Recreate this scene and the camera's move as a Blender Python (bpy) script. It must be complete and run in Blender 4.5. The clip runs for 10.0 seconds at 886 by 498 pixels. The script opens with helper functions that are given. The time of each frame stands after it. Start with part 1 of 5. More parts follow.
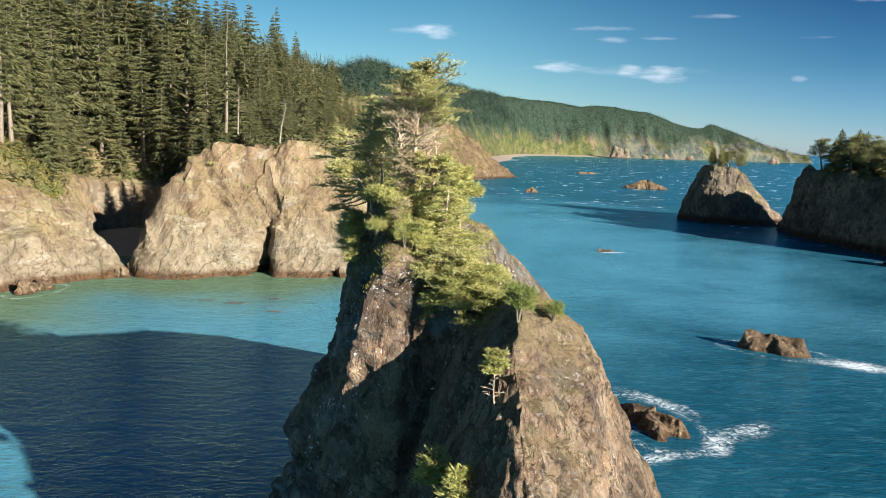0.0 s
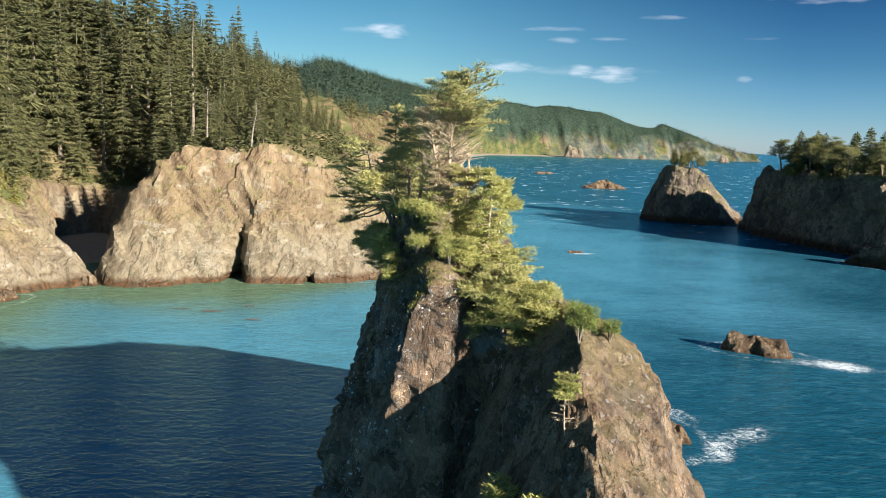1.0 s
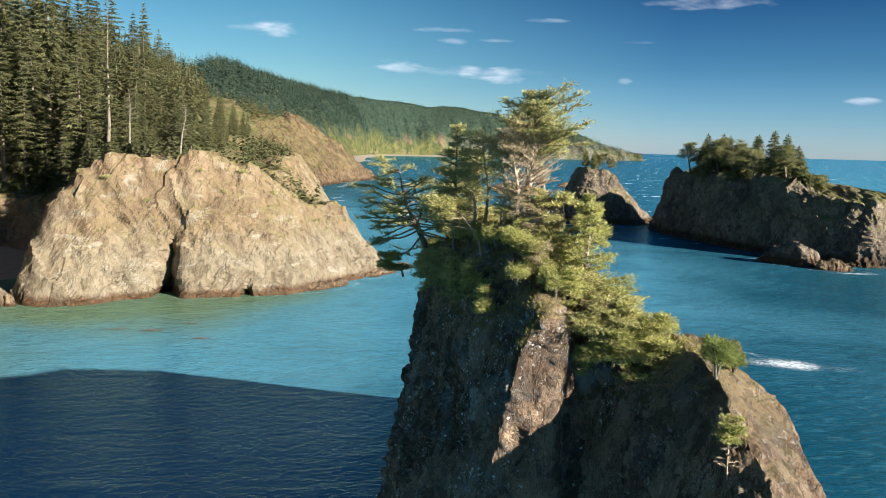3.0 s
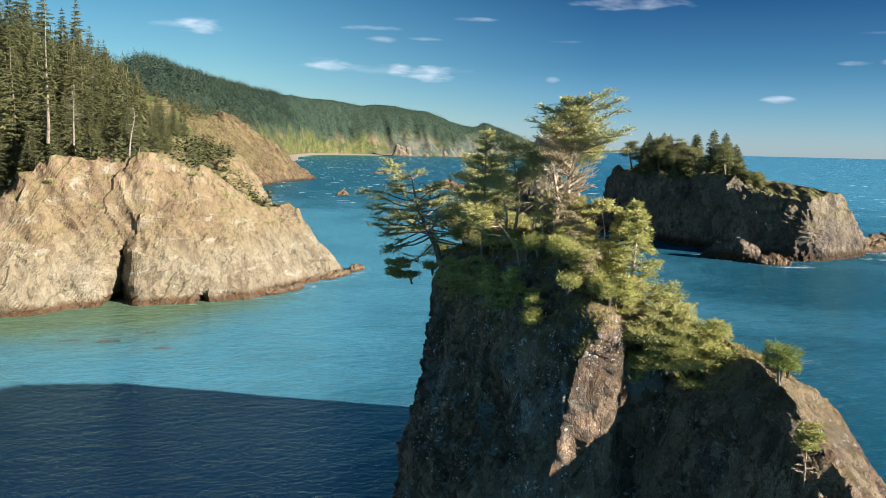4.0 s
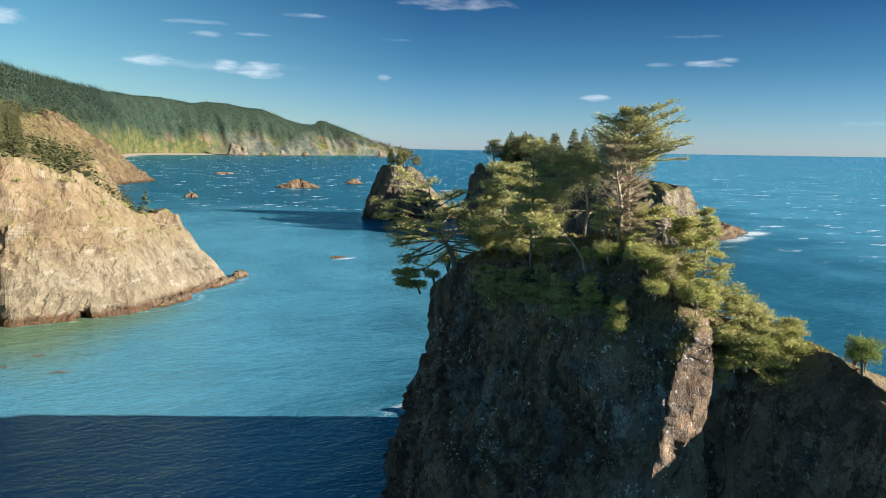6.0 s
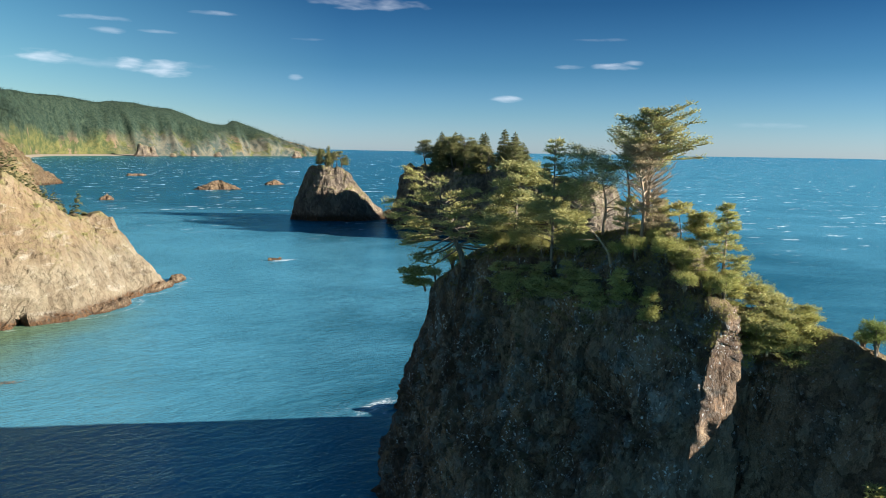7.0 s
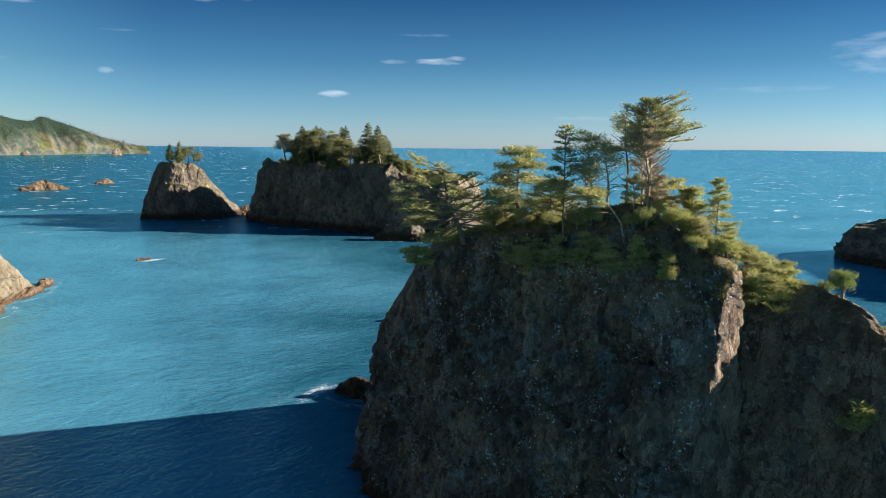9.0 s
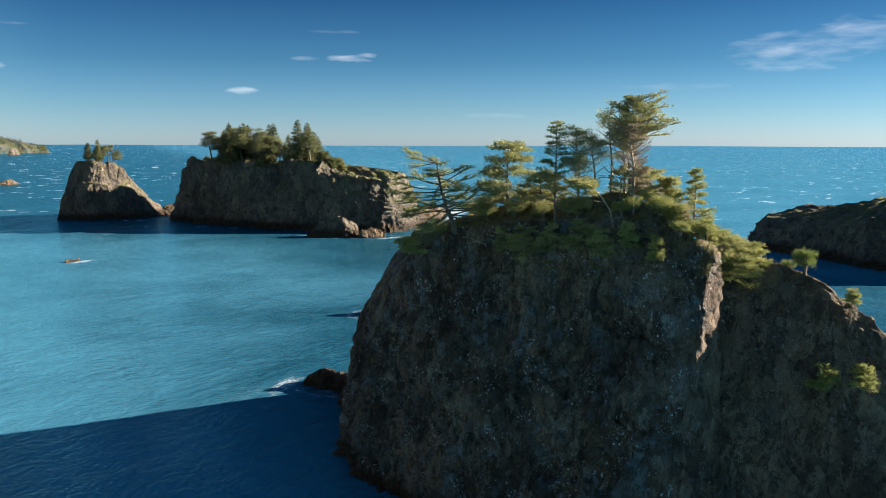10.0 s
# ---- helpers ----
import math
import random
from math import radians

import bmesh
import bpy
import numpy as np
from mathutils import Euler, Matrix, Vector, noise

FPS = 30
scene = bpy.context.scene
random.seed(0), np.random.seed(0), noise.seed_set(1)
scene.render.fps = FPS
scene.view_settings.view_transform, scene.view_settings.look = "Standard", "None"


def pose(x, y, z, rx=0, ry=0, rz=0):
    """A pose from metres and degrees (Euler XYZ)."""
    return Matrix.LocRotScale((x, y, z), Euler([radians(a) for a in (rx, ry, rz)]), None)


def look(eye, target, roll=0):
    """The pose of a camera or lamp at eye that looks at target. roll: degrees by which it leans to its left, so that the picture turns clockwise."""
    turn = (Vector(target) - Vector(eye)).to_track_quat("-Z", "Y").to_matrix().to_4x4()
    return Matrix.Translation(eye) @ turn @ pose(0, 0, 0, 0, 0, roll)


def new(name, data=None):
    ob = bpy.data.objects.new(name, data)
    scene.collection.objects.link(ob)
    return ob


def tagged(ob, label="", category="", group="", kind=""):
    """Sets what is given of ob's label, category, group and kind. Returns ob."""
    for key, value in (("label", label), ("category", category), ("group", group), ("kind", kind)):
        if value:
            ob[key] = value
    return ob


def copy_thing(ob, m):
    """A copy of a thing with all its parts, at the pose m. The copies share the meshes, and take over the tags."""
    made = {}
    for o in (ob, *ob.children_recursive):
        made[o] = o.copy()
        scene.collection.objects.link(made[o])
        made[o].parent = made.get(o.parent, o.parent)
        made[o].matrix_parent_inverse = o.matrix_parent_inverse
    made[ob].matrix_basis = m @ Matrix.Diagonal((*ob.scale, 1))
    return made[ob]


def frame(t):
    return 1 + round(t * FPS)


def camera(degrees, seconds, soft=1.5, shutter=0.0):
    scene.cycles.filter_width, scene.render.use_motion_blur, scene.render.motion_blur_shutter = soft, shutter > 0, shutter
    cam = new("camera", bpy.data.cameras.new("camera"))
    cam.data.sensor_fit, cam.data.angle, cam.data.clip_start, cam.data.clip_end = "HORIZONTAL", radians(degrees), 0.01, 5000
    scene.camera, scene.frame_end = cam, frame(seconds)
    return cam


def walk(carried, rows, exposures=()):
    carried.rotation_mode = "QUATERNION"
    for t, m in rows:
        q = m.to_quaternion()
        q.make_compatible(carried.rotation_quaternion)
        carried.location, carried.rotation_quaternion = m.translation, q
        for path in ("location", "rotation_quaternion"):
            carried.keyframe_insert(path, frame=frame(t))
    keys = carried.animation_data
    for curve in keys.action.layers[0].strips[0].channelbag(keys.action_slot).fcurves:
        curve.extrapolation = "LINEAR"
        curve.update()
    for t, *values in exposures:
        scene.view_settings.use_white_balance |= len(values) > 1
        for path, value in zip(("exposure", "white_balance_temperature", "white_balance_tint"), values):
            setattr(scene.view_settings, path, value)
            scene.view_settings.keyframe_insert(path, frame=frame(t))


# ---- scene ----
cam = camera(58.3, 10.0, 0.7)
PATH = [
    (0, (-2.773, 1.185, 33.486), (-2.762, 3.167, 33.213), 2.1),
    (0.5, (-5.352, 2.075, 33.785), (-5.284, 4.056, 33.514), 2.0),
    (1, (-7.976, 3.05, 34.079), (-7.851, 5.028, 33.809), 2.0),
    (1.5, (-10.66, 4.084, 34.368), (-10.478, 6.057, 34.101), 1.9),
    (2, (-13.403, 5.175, 34.665), (-13.163, 7.142, 34.399), 1.9),
    (2.5, (-16.192, 6.354, 34.881), (-15.881, 8.312, 34.618), 1.9),
    (4, (-25.038, 10.105, 35.393), (-24.483, 12.009, 35.133), 1.6),
    (4.5, (-28.096, 11.413, 35.56), (-27.455, 13.289, 35.301), 1.4),
    (5, (-31.199, 12.905, 35.743), (-30.46, 14.746, 35.485), 1.3),
    (5.5, (-34.303, 14.512, 35.842), (-33.467, 16.31, 35.584), 1.2),
    (7, (-44.492, 18.732, 35.628), (-43.377, 20.374, 35.377), 1.1),
    (7.5, (-47.892, 20.067, 35.44), (-46.694, 21.648, 35.189), 1.0),
    (8, (-51.257, 21.41, 35.223), (-49.978, 22.926, 34.969), 0.7),
    (8.5, (-54.696, 22.659, 35.008), (-53.338, 24.105, 34.751), 0.5),
    (9, (-58.328, 23.886, 34.826), (-56.894, 25.256, 34.567), 0.4),
    (9.5, (-62.029, 25.177, 34.71), (-60.523, 26.467, 34.45), 0.2),
    (10, (-65.827, 26.515, 34.616), (-64.255, 27.722, 34.351), 0.1),
]
EXPOSURES = [(0, 1.72, 5700, 8), (10, 1.72, 5700, 8)]
walk(cam, [(t, look(eye, target, roll)) for t, eye, target, roll in PATH], EXPOSURES)

# ---- sky, sun ----
SUN_TO = Vector((0.735, -0.678, 0.0)).normalized()
SUN_EL = radians(19.0)
world = bpy.data.worlds.new("sky")
scene.world = world
world.use_nodes = True
wn = world.node_tree.nodes
wl = world.node_tree.links
wn.clear()
sky = wn.new("ShaderNodeTexSky")
sky.sky_type = "NISHITA"
sky.sun_disc = False
sky.sun_elevation = SUN_EL
sky.sun_rotation = math.atan2(SUN_TO.x, SUN_TO.y)
sky.altitude = 0.0
sky.air_density, sky.dust_density, sky.ozone_density = 1.0, 0.2, 3.0
bg = wn.new("ShaderNodeBackground")
wout = wn.new("ShaderNodeOutputWorld")
SKY_STRENGTH = 0.0366
bg.inputs["Strength"].default_value = SKY_STRENGTH


def wmath(op, a, b=0.0, clamp=False):
    n = wn.new("ShaderNodeMath")
    n.operation, n.use_clamp = op, clamp
    for i, x in enumerate((a, b)):
        if isinstance(x, bpy.types.NodeSocket):
            wl.new(x, n.inputs[i])
        else:
            n.inputs[i].default_value = x
    return n.outputs[0]


# clear maritime air: paler at the horizon, deep blue above; thin fair-weather clouds at their bearings
way = wn.new("ShaderNodeTexCoord").outputs["Generated"]
part_xyz = wn.new("ShaderNodeSeparateXYZ")
wl.new(way, part_xyz.inputs[0])
bearing = wmath("MULTIPLY", wmath("ARCTAN2", part_xyz.outputs[0], part_xyz.outputs[1]), 180 / math.pi)
height = wmath("MULTIPLY", wmath("ARCSINE", part_xyz.outputs[2]), 180 / math.pi)


def sky_ramp(stops):
    ramp = wn.new("ShaderNodeValToRGB")
    wl.new(wmath("MULTIPLY", height, 1 / 40.0, True), ramp.inputs[0])
    for i, (at, col) in enumerate(stops):
        e = ramp.color_ramp.elements[i] if i < 2 else ramp.color_ramp.elements.new(at)
        e.position, e.color = at, (*col, 1)
    return ramp.outputs[0]


landward = sky_ramp([(0.0, (0.96, 1.00, 1.04)), (0.06, (0.80, 0.92, 0.90)), (0.14, (0.62, 0.82, 0.80)), (0.25, (0.42, 0.67, 0.68)), (0.45, (0.41, 0.67, 0.73)), (1.0, (0.43, 0.71, 0.78))])
seaward = sky_ramp([(0.0, (0.80, 0.99, 1.42)), (0.06, (0.54, 0.77, 1.04)), (0.14, (0.29, 0.51, 0.69)), (0.25, (0.140, 0.305, 0.46)), (0.45, (0.22, 0.46, 0.60)), (1.0, (0.31, 0.55, 0.62))])
sky_mix = wn.new("ShaderNodeMix")
sky_mix.data_type = "RGBA"
wl.new(wmath("MULTIPLY", wmath("SUBTRACT", bearing, 1.0), 1 / 26.0, True), sky_mix.inputs[0])
wl.new(landward, sky_mix.inputs[6])
wl.new(seaward, sky_mix.inputs[7])
tinted = wn.new("ShaderNodeMix")
tinted.data_type, tinted.blend_type = "RGBA", "MULTIPLY"
tinted.inputs[0].default_value = 1.0
wl.new(sky.outputs["Color"], tinted.inputs[6])
wl.new(sky_mix.outputs[2], tinted.inputs[7])
join_xyz = wn.new("ShaderNodeCombineXYZ")
wl.new(wmath("MULTIPLY", bearing, 0.55), join_xyz.inputs[0])
wl.new(wmath("MULTIPLY", height, 2.2), join_xyz.inputs[1])
puff = wn.new("ShaderNodeTexNoise")
wl.new(join_xyz.outputs[0], puff.inputs["Vector"])
puff.inputs["Scale"].default_value, puff.inputs["Detail"].default_value, puff.inputs["Roughness"].default_value, puff.inputs["Distortion"].default_value = 0.8, 3.0, 0.5, 0.15
rag = wmath("MULTIPLY", wmath("SUBTRACT", puff.outputs["Fac"], 0.52), 1.9)
# bearing, height, half width, half height (degrees), thickness
CLOUDS = [(-0.8, 7.5, 1.7, 0.7, 1.0), (-2.0, 7.4, 2.4, 0.3, 0.45), (7.8, 5.3, 1.8, 0.65, 1.0), (12.8, 5.1, 1.2, 0.6, 1.0), (15.0, 4.9, 2.2, 0.65, 1.0), (12.0, 5.1, 7.5, 0.4, 0.4), (10.6, 7.9, 2.4, 0.22, 0.55), (11.6, 7.2, 1.4, 0.28, 0.45), (18.1, 8.7, 2.2, 0.2, 0.55),
    (23.6, 4.7, 0.6, 0.3, 0.6), (28.8, 9.8, 4.2, 0.5, 0.65), (42.9, 5.8, 1.3, 0.22, 0.6), (45.9, 5.8, 2.1, 0.28, 0.85), (47.2, 6.0, 0.9, 0.25, 0.7), (38.6, 3.5, 1.1, 0.35, 0.8), (45.0, 7.6, 2.2, 0.16, 0.35), (75.6, 5.9, 4.5, 1.5, 0.55), (79.8, 6.8, 3.5, 1.4, 0.5),
    (68.3, 3.8, 4.0, 0.3, 0.35), (24.4, 7.3, 1.3, 0.15, 0.4), (56.0, 1.9, 2.6, 0.25, 0.35), (14.5, 7.3, 1.6, 0.14, 0.4)]
cover = 0.0
for b0, h0, w, h, thick in CLOUDS:
    u = wmath("MULTIPLY", wmath("SUBTRACT", bearing, b0), 1.15 / w)
    v = wmath("MULTIPLY", wmath("SUBTRACT", height, h0), 1.2 / h)
    d = wmath("ADD", wmath("MULTIPLY", u, u), wmath("MULTIPLY", v, v))
    one = wmath("MULTIPLY", wmath("ADD", wmath("SUBTRACT", 0.62, wmath("MULTIPLY", d, 0.55)), rag), thick, True)
    cover = wmath("MAXIMUM", cover, one)
clouded = wn.new("ShaderNodeMix")
clouded.data_type = "RGBA"
wl.new(wmath("MULTIPLY", wmath("POWER", cover, 1.35), 0.8), clouded.inputs[0])
wl.new(tinted.outputs[2], clouded.inputs[6])
clouded.inputs[7].default_value = (9.4, 9.1, 9.0, 1)
wl.new(clouded.outputs[2], bg.inputs["Color"])
wl.new(bg.outputs[0], wout.inputs["Surface"])

lamp = bpy.data.lights.new("sun", "SUN")
lamp.energy = 5.0
lamp.angle = radians(0.7)
lamp.color = (1.0, 0.86, 0.68)
sun = new("sun", lamp)
sun.matrix_world = look((0, 0, 200), Vector((0, 0, 200)) - Vector((SUN_TO.x * math.cos(SUN_EL), SUN_TO.y * math.cos(SUN_EL), math.sin(SUN_EL))))


# ---- numeric noise ----
def hash3(i, j, k, seed):
    h = (i * 374761393 + j * 668265263 + k * 2147483647 + seed * 974634541) & 0xFFFFFFFF
    h = ((h ^ (h >> 13)) * 1274126177) & 0xFFFFFFFF
    h = ((h ^ (h >> 16)) * 2246822519) & 0xFFFFFFFF
    return ((h ^ (h >> 15)) & 0xFFFFFF) / float(0xFFFFFF)


def vnoise(p, seed=0):
    """Smooth value noise, -1 to 1, of an (n, 3) array."""
    f = np.floor(p)
    i = f.astype(np.int64)
    u = p - f
    u = u * u * u * (u * (u * 6 - 15) + 10)
    out = 0.0
    for a in (0, 1):
        wa = u[:, 0] if a else 1 - u[:, 0]
        for b in (0, 1):
            wb = u[:, 1] if b else 1 - u[:, 1]
            for c in (0, 1):
                wc = u[:, 2] if c else 1 - u[:, 2]
                out = out + wa * wb * wc * hash3(i[:, 0] + a, i[:, 1] + b, i[:, 2] + c, seed)
    return out * 2 - 1


def fbm(p, octaves=4, seed=0, ridged=False):
    total, amp, q = 0.0, 1.0, np.array(p, float)
    for o in range(octaves):
        n = vnoise(q, seed + o)
        total = total + amp * ((1 - np.abs(n)) * 2 - 1 if ridged else n)
        q = q * 2.03 + 17.3
        amp *= 0.5
    return total


def facets(p, seed=0):
    """Blocky rock: for each point a tilted plane of its nearest cell, and the gap to the next cell."""
    f = np.floor(p).astype(np.int64)
    best = np.full(len(p), 9e9)
    second = np.full(len(p), 9e9)
    value = np.zeros(len(p))
    for a in (-1, 0, 1):
        for b in (-1, 0, 1):
            for c in (-1, 0, 1):
                i, j, k = f[:, 0] + a, f[:, 1] + b, f[:, 2] + c
                d = np.stack([i + hash3(i, j, k, seed) - p[:, 0], j + hash3(i, j, k, seed + 1) - p[:, 1], k + hash3(i, j, k, seed + 2) - p[:, 2]], 1)
                r = (d * d).sum(1)
                tilt = np.stack([hash3(i, j, k, seed + 3), hash3(i, j, k, seed + 4), hash3(i, j, k, seed + 5)], 1) * 2 - 1
                v = (hash3(i, j, k, seed + 6) - 0.5) + 0.9 * (d * tilt).sum(1)
                near = r < best
                second = np.where(near, best, np.minimum(second, r))
                value = np.where(near, v, value)
                best = np.where(near, r, best)
    return value, np.sqrt(second) - np.sqrt(best)


def grid_normals(g):
    du = np.gradient(g, axis=0)
    dv = np.gradient(g, axis=1)
    n = np.cross(du, dv)
    return n / (np.linalg.norm(n, axis=2, keepdims=True) + 1e-9)


def rough(g, amp=1.0, size=6.0, seed=0, fine=1.0, flip=1.0, beds=0.12, bed=2.6, dip=(0.35, 0.25, 0.9)):
    """Pushes a grid of points in and out along its normals like weathered, bedded and broken rock."""
    n = grid_normals(g).reshape(-1, 3) * flip
    p = g.reshape(-1, 3)
    q = p * np.array([1, 1, 0.7]) / size
    w = np.stack([fbm(q * 1.3, 3, seed + 40), fbm(q * 1.3, 3, seed + 50), fbm(q * 1.3, 3, seed + 60)], 1)
    q = q + 0.4 * w
    v1, e1 = facets(q, seed)
    v2, e2 = facets(q * 2.5, seed + 7)
    v3, e3 = facets(q * 6.2, seed + 14)
    gully = fbm(q * 1.2 * np.array([1, 1, 0.5]), 3, seed + 20, ridged=True)
    d = (0.8 if beds > 0.15 else 0.45) * fbm(q * 0.6, 3, seed + 25) + (0.22 if beds > 0.15 else 0.55) * v1 + (0.5 if beds > 0.21 else 0.30) * gully
    d = d + fine * (0.30 * v2 + 0.13 * v3 + 0.14 * fbm(q * 4.5, 4, seed + 30, ridged=True) + 0.05 * fbm(q * 22, 2, seed + 36))
    axis = np.array(dip) / np.linalg.norm(dip)
    s = (p @ axis) / bed + 0.9 * fbm(q * 0.8, 3, seed + 70)
    d = d + beds * 2 * (np.abs((s % 1.0) - 0.35) - 0.3) + beds * hash3(np.floor(s).astype(np.int64), 0, 0, seed)
    return (p + n * (d * amp)[:, None]).reshape(g.shape)


def grid_mesh(name, g, close=False, keep=None, smooth=False):
    """A mesh from a grid of points; close joins its last column to its first."""
    a, b = g.shape[:2]
    idx = np.arange(a * b).reshape(a, b)
    right = np.roll(idx, -1, axis=1) if close else idx[:, 1:]
    left = idx if close else idx[:, :-1]
    q = np.stack([left[:-1], right[:-1], right[1:], left[1:]], -1)
    if keep is not None:
        q = q[keep]
    q = q.reshape(-1, 4)
    return raw_mesh(name, g.reshape(-1, 3), q, smooth)


def raw_mesh(name, verts, faces, smooth=False):
    me = bpy.data.meshes.new(name)
    verts = np.asarray(verts, np.float32)
    faces = np.asarray(faces, np.int32)
    k = faces.shape[1]
    me.vertices.add(len(verts))
    me.vertices.foreach_set("co", verts.ravel())
    me.loops.add(faces.size)
    me.loops.foreach_set("vertex_index", faces.ravel())
    me.polygons.add(len(faces))
    me.polygons.foreach_set("loop_start", np.arange(0, faces.size, k, dtype=np.int32))
    me.polygons.foreach_set("use_smooth", np.full(len(faces), smooth))
    me.update(calc_edges=True)
    me.validate()
    return me


def curve_through(points, n):
    """n points along a smooth line through the given ones, evenly by length."""
    p = np.array(points, float)
    out = []
    e = np.vstack([2 * p[0] - p[1], p, 2 * p[-1] - p[-2]])
    for i in range(len(p) - 1):
        a, b, c, d = e[i], e[i + 1], e[i + 2], e[i + 3]
        for t in np.linspace(0, 1, 24, endpoint=False):
            out.append(0.5 * ((2 * b) + (c - a) * t + (2 * a - 5 * b + 4 * c - d) * t * t + (3 * b - a - 3 * c + d) * t ** 3))
    out = np.array(out + [p[-1]])
    s = np.concatenate([[0], np.cumsum(np.linalg.norm(np.diff(out, axis=0), axis=1))])
    return np.stack([np.interp(np.linspace(0, s[-1], n), s, out[:, k]) for k in range(p.shape[1])], 1)


# ---- materials ----
class Nodes:
    def __init__(self, name):
        self.mat = bpy.data.materials.new(name)
        self.mat.use_nodes = True
        self.t = self.mat.node_tree
        self.t.nodes.clear()
        self.out = self.t.nodes.new("ShaderNodeOutputMaterial")
        self.bsdf = self.t.nodes.new("ShaderNodeBsdfPrincipled")
        self.link(self.bsdf.outputs[0], self.out.inputs[0])
        self.geo = self.t.nodes.new("ShaderNodeNewGeometry")

    def link(self, a, b):
        self.t.links.new(a, b)

    def put(self, socket, value):
        if isinstance(value, bpy.types.NodeSocket):
            self.link(value, socket)
        elif isinstance(value, tuple) and len(value) == 3 and socket.type == "RGBA":
            socket.default_value = (*value, 1)
        else:
            socket.default_value = value

    def math(self, op, a, b=0.0, clamp=False):
        n = self.t.nodes.new("ShaderNodeMath")
        n.operation, n.use_clamp = op, clamp
        self.put(n.inputs[0], a)
        self.put(n.inputs[1], b)
        return n.outputs[0]

    def scaled(self, v, s):
        n = self.t.nodes.new("ShaderNodeVectorMath")
        n.operation = "MULTIPLY"
        self.put(n.inputs[0], v)
        n.inputs[1].default_value = s
        return n.outputs[0]

    def noise(self, v, scale, detail=4.0, rough=0.55, distort=0.0):
        n = self.t.nodes.new("ShaderNodeTexNoise")
        self.put(n.inputs["Vector"], v)
        n.inputs["Scale"].default_value = scale
        n.inputs["Detail"].default_value = detail
        n.inputs["Roughness"].default_value = rough
        n.inputs["Distortion"].default_value = distort
        return n.outputs["Fac"]

    def cells(self, v, scale, feature="DISTANCE_TO_EDGE"):
        n = self.t.nodes.new("ShaderNodeTexVoronoi")
        n.feature = feature
        self.put(n.inputs["Vector"], v)
        n.inputs["Scale"].default_value = scale
        return n.outputs["Distance"]

    def warped(self, v, scale, amount):
        n = self.t.nodes.new("ShaderNodeTexNoise")
        self.put(n.inputs["Vector"], v)
        n.inputs["Scale"].default_value = scale
        n.inputs["Detail"].default_value = 3.0
        k = self.t.nodes.new("ShaderNodeVectorMath")
        k.operation = "MULTIPLY_ADD"
        self.link(n.outputs["Color"], k.inputs[0])
        k.inputs[1].default_value = (amount, amount, amount)
        self.put(k.inputs[2], v)
        return k.outputs[0]

    def blocks(self, v, scale):
        """A random value for each block of broken rock."""
        n = self.t.nodes.new("ShaderNodeTexVoronoi")
        self.put(n.inputs["Vector"], v)
        n.inputs["Scale"].default_value = scale
        return self.axis(n.outputs["Color"], 0)

    def span(self, v, lo, hi, a=0.0, b=1.0):
        n = self.t.nodes.new("ShaderNodeMapRange")
        n.interpolation_type = "SMOOTHSTEP"
        self.put(n.inputs[0], v)
        for i, x in enumerate((lo, hi, a, b)):
            n.inputs[i + 1].default_value = x
        return n.outputs[0]

    def mix(self, f, a, b, mode="MIX"):
        n = self.t.nodes.new("ShaderNodeMix")
        n.data_type, n.blend_type = "RGBA", mode
        self.put(n.inputs[0], f)
        self.put(n.inputs[6], a)
        self.put(n.inputs[7], b)
        return n.outputs[2]

    def axis(self, v, k):
        n = self.t.nodes.new("ShaderNodeSeparateXYZ")
        self.put(n.inputs[0], v)
        return n.outputs[k]

    def bump(self, height, distance, strength=1.0, before=None):
        n = self.t.nodes.new("ShaderNodeBump")
        n.inputs["Strength"].default_value = strength
        n.inputs["Distance"].default_value = distance
        self.put(n.inputs["Height"], height)
        if before is not None:
            self.put(n.inputs["Normal"], before)
        return n.outputs[0]

    def done(self, color, roughness=0.9, normal=None, specular=0.3):
        self.put(self.bsdf.inputs["Base Color"], color)
        self.put(self.bsdf.inputs["Roughness"], roughness)
        self.bsdf.inputs["Specular IOR Level"].default_value = specular
        if normal is not None:
            self.put(self.bsdf.inputs["Normal"], normal)
        return self.mat


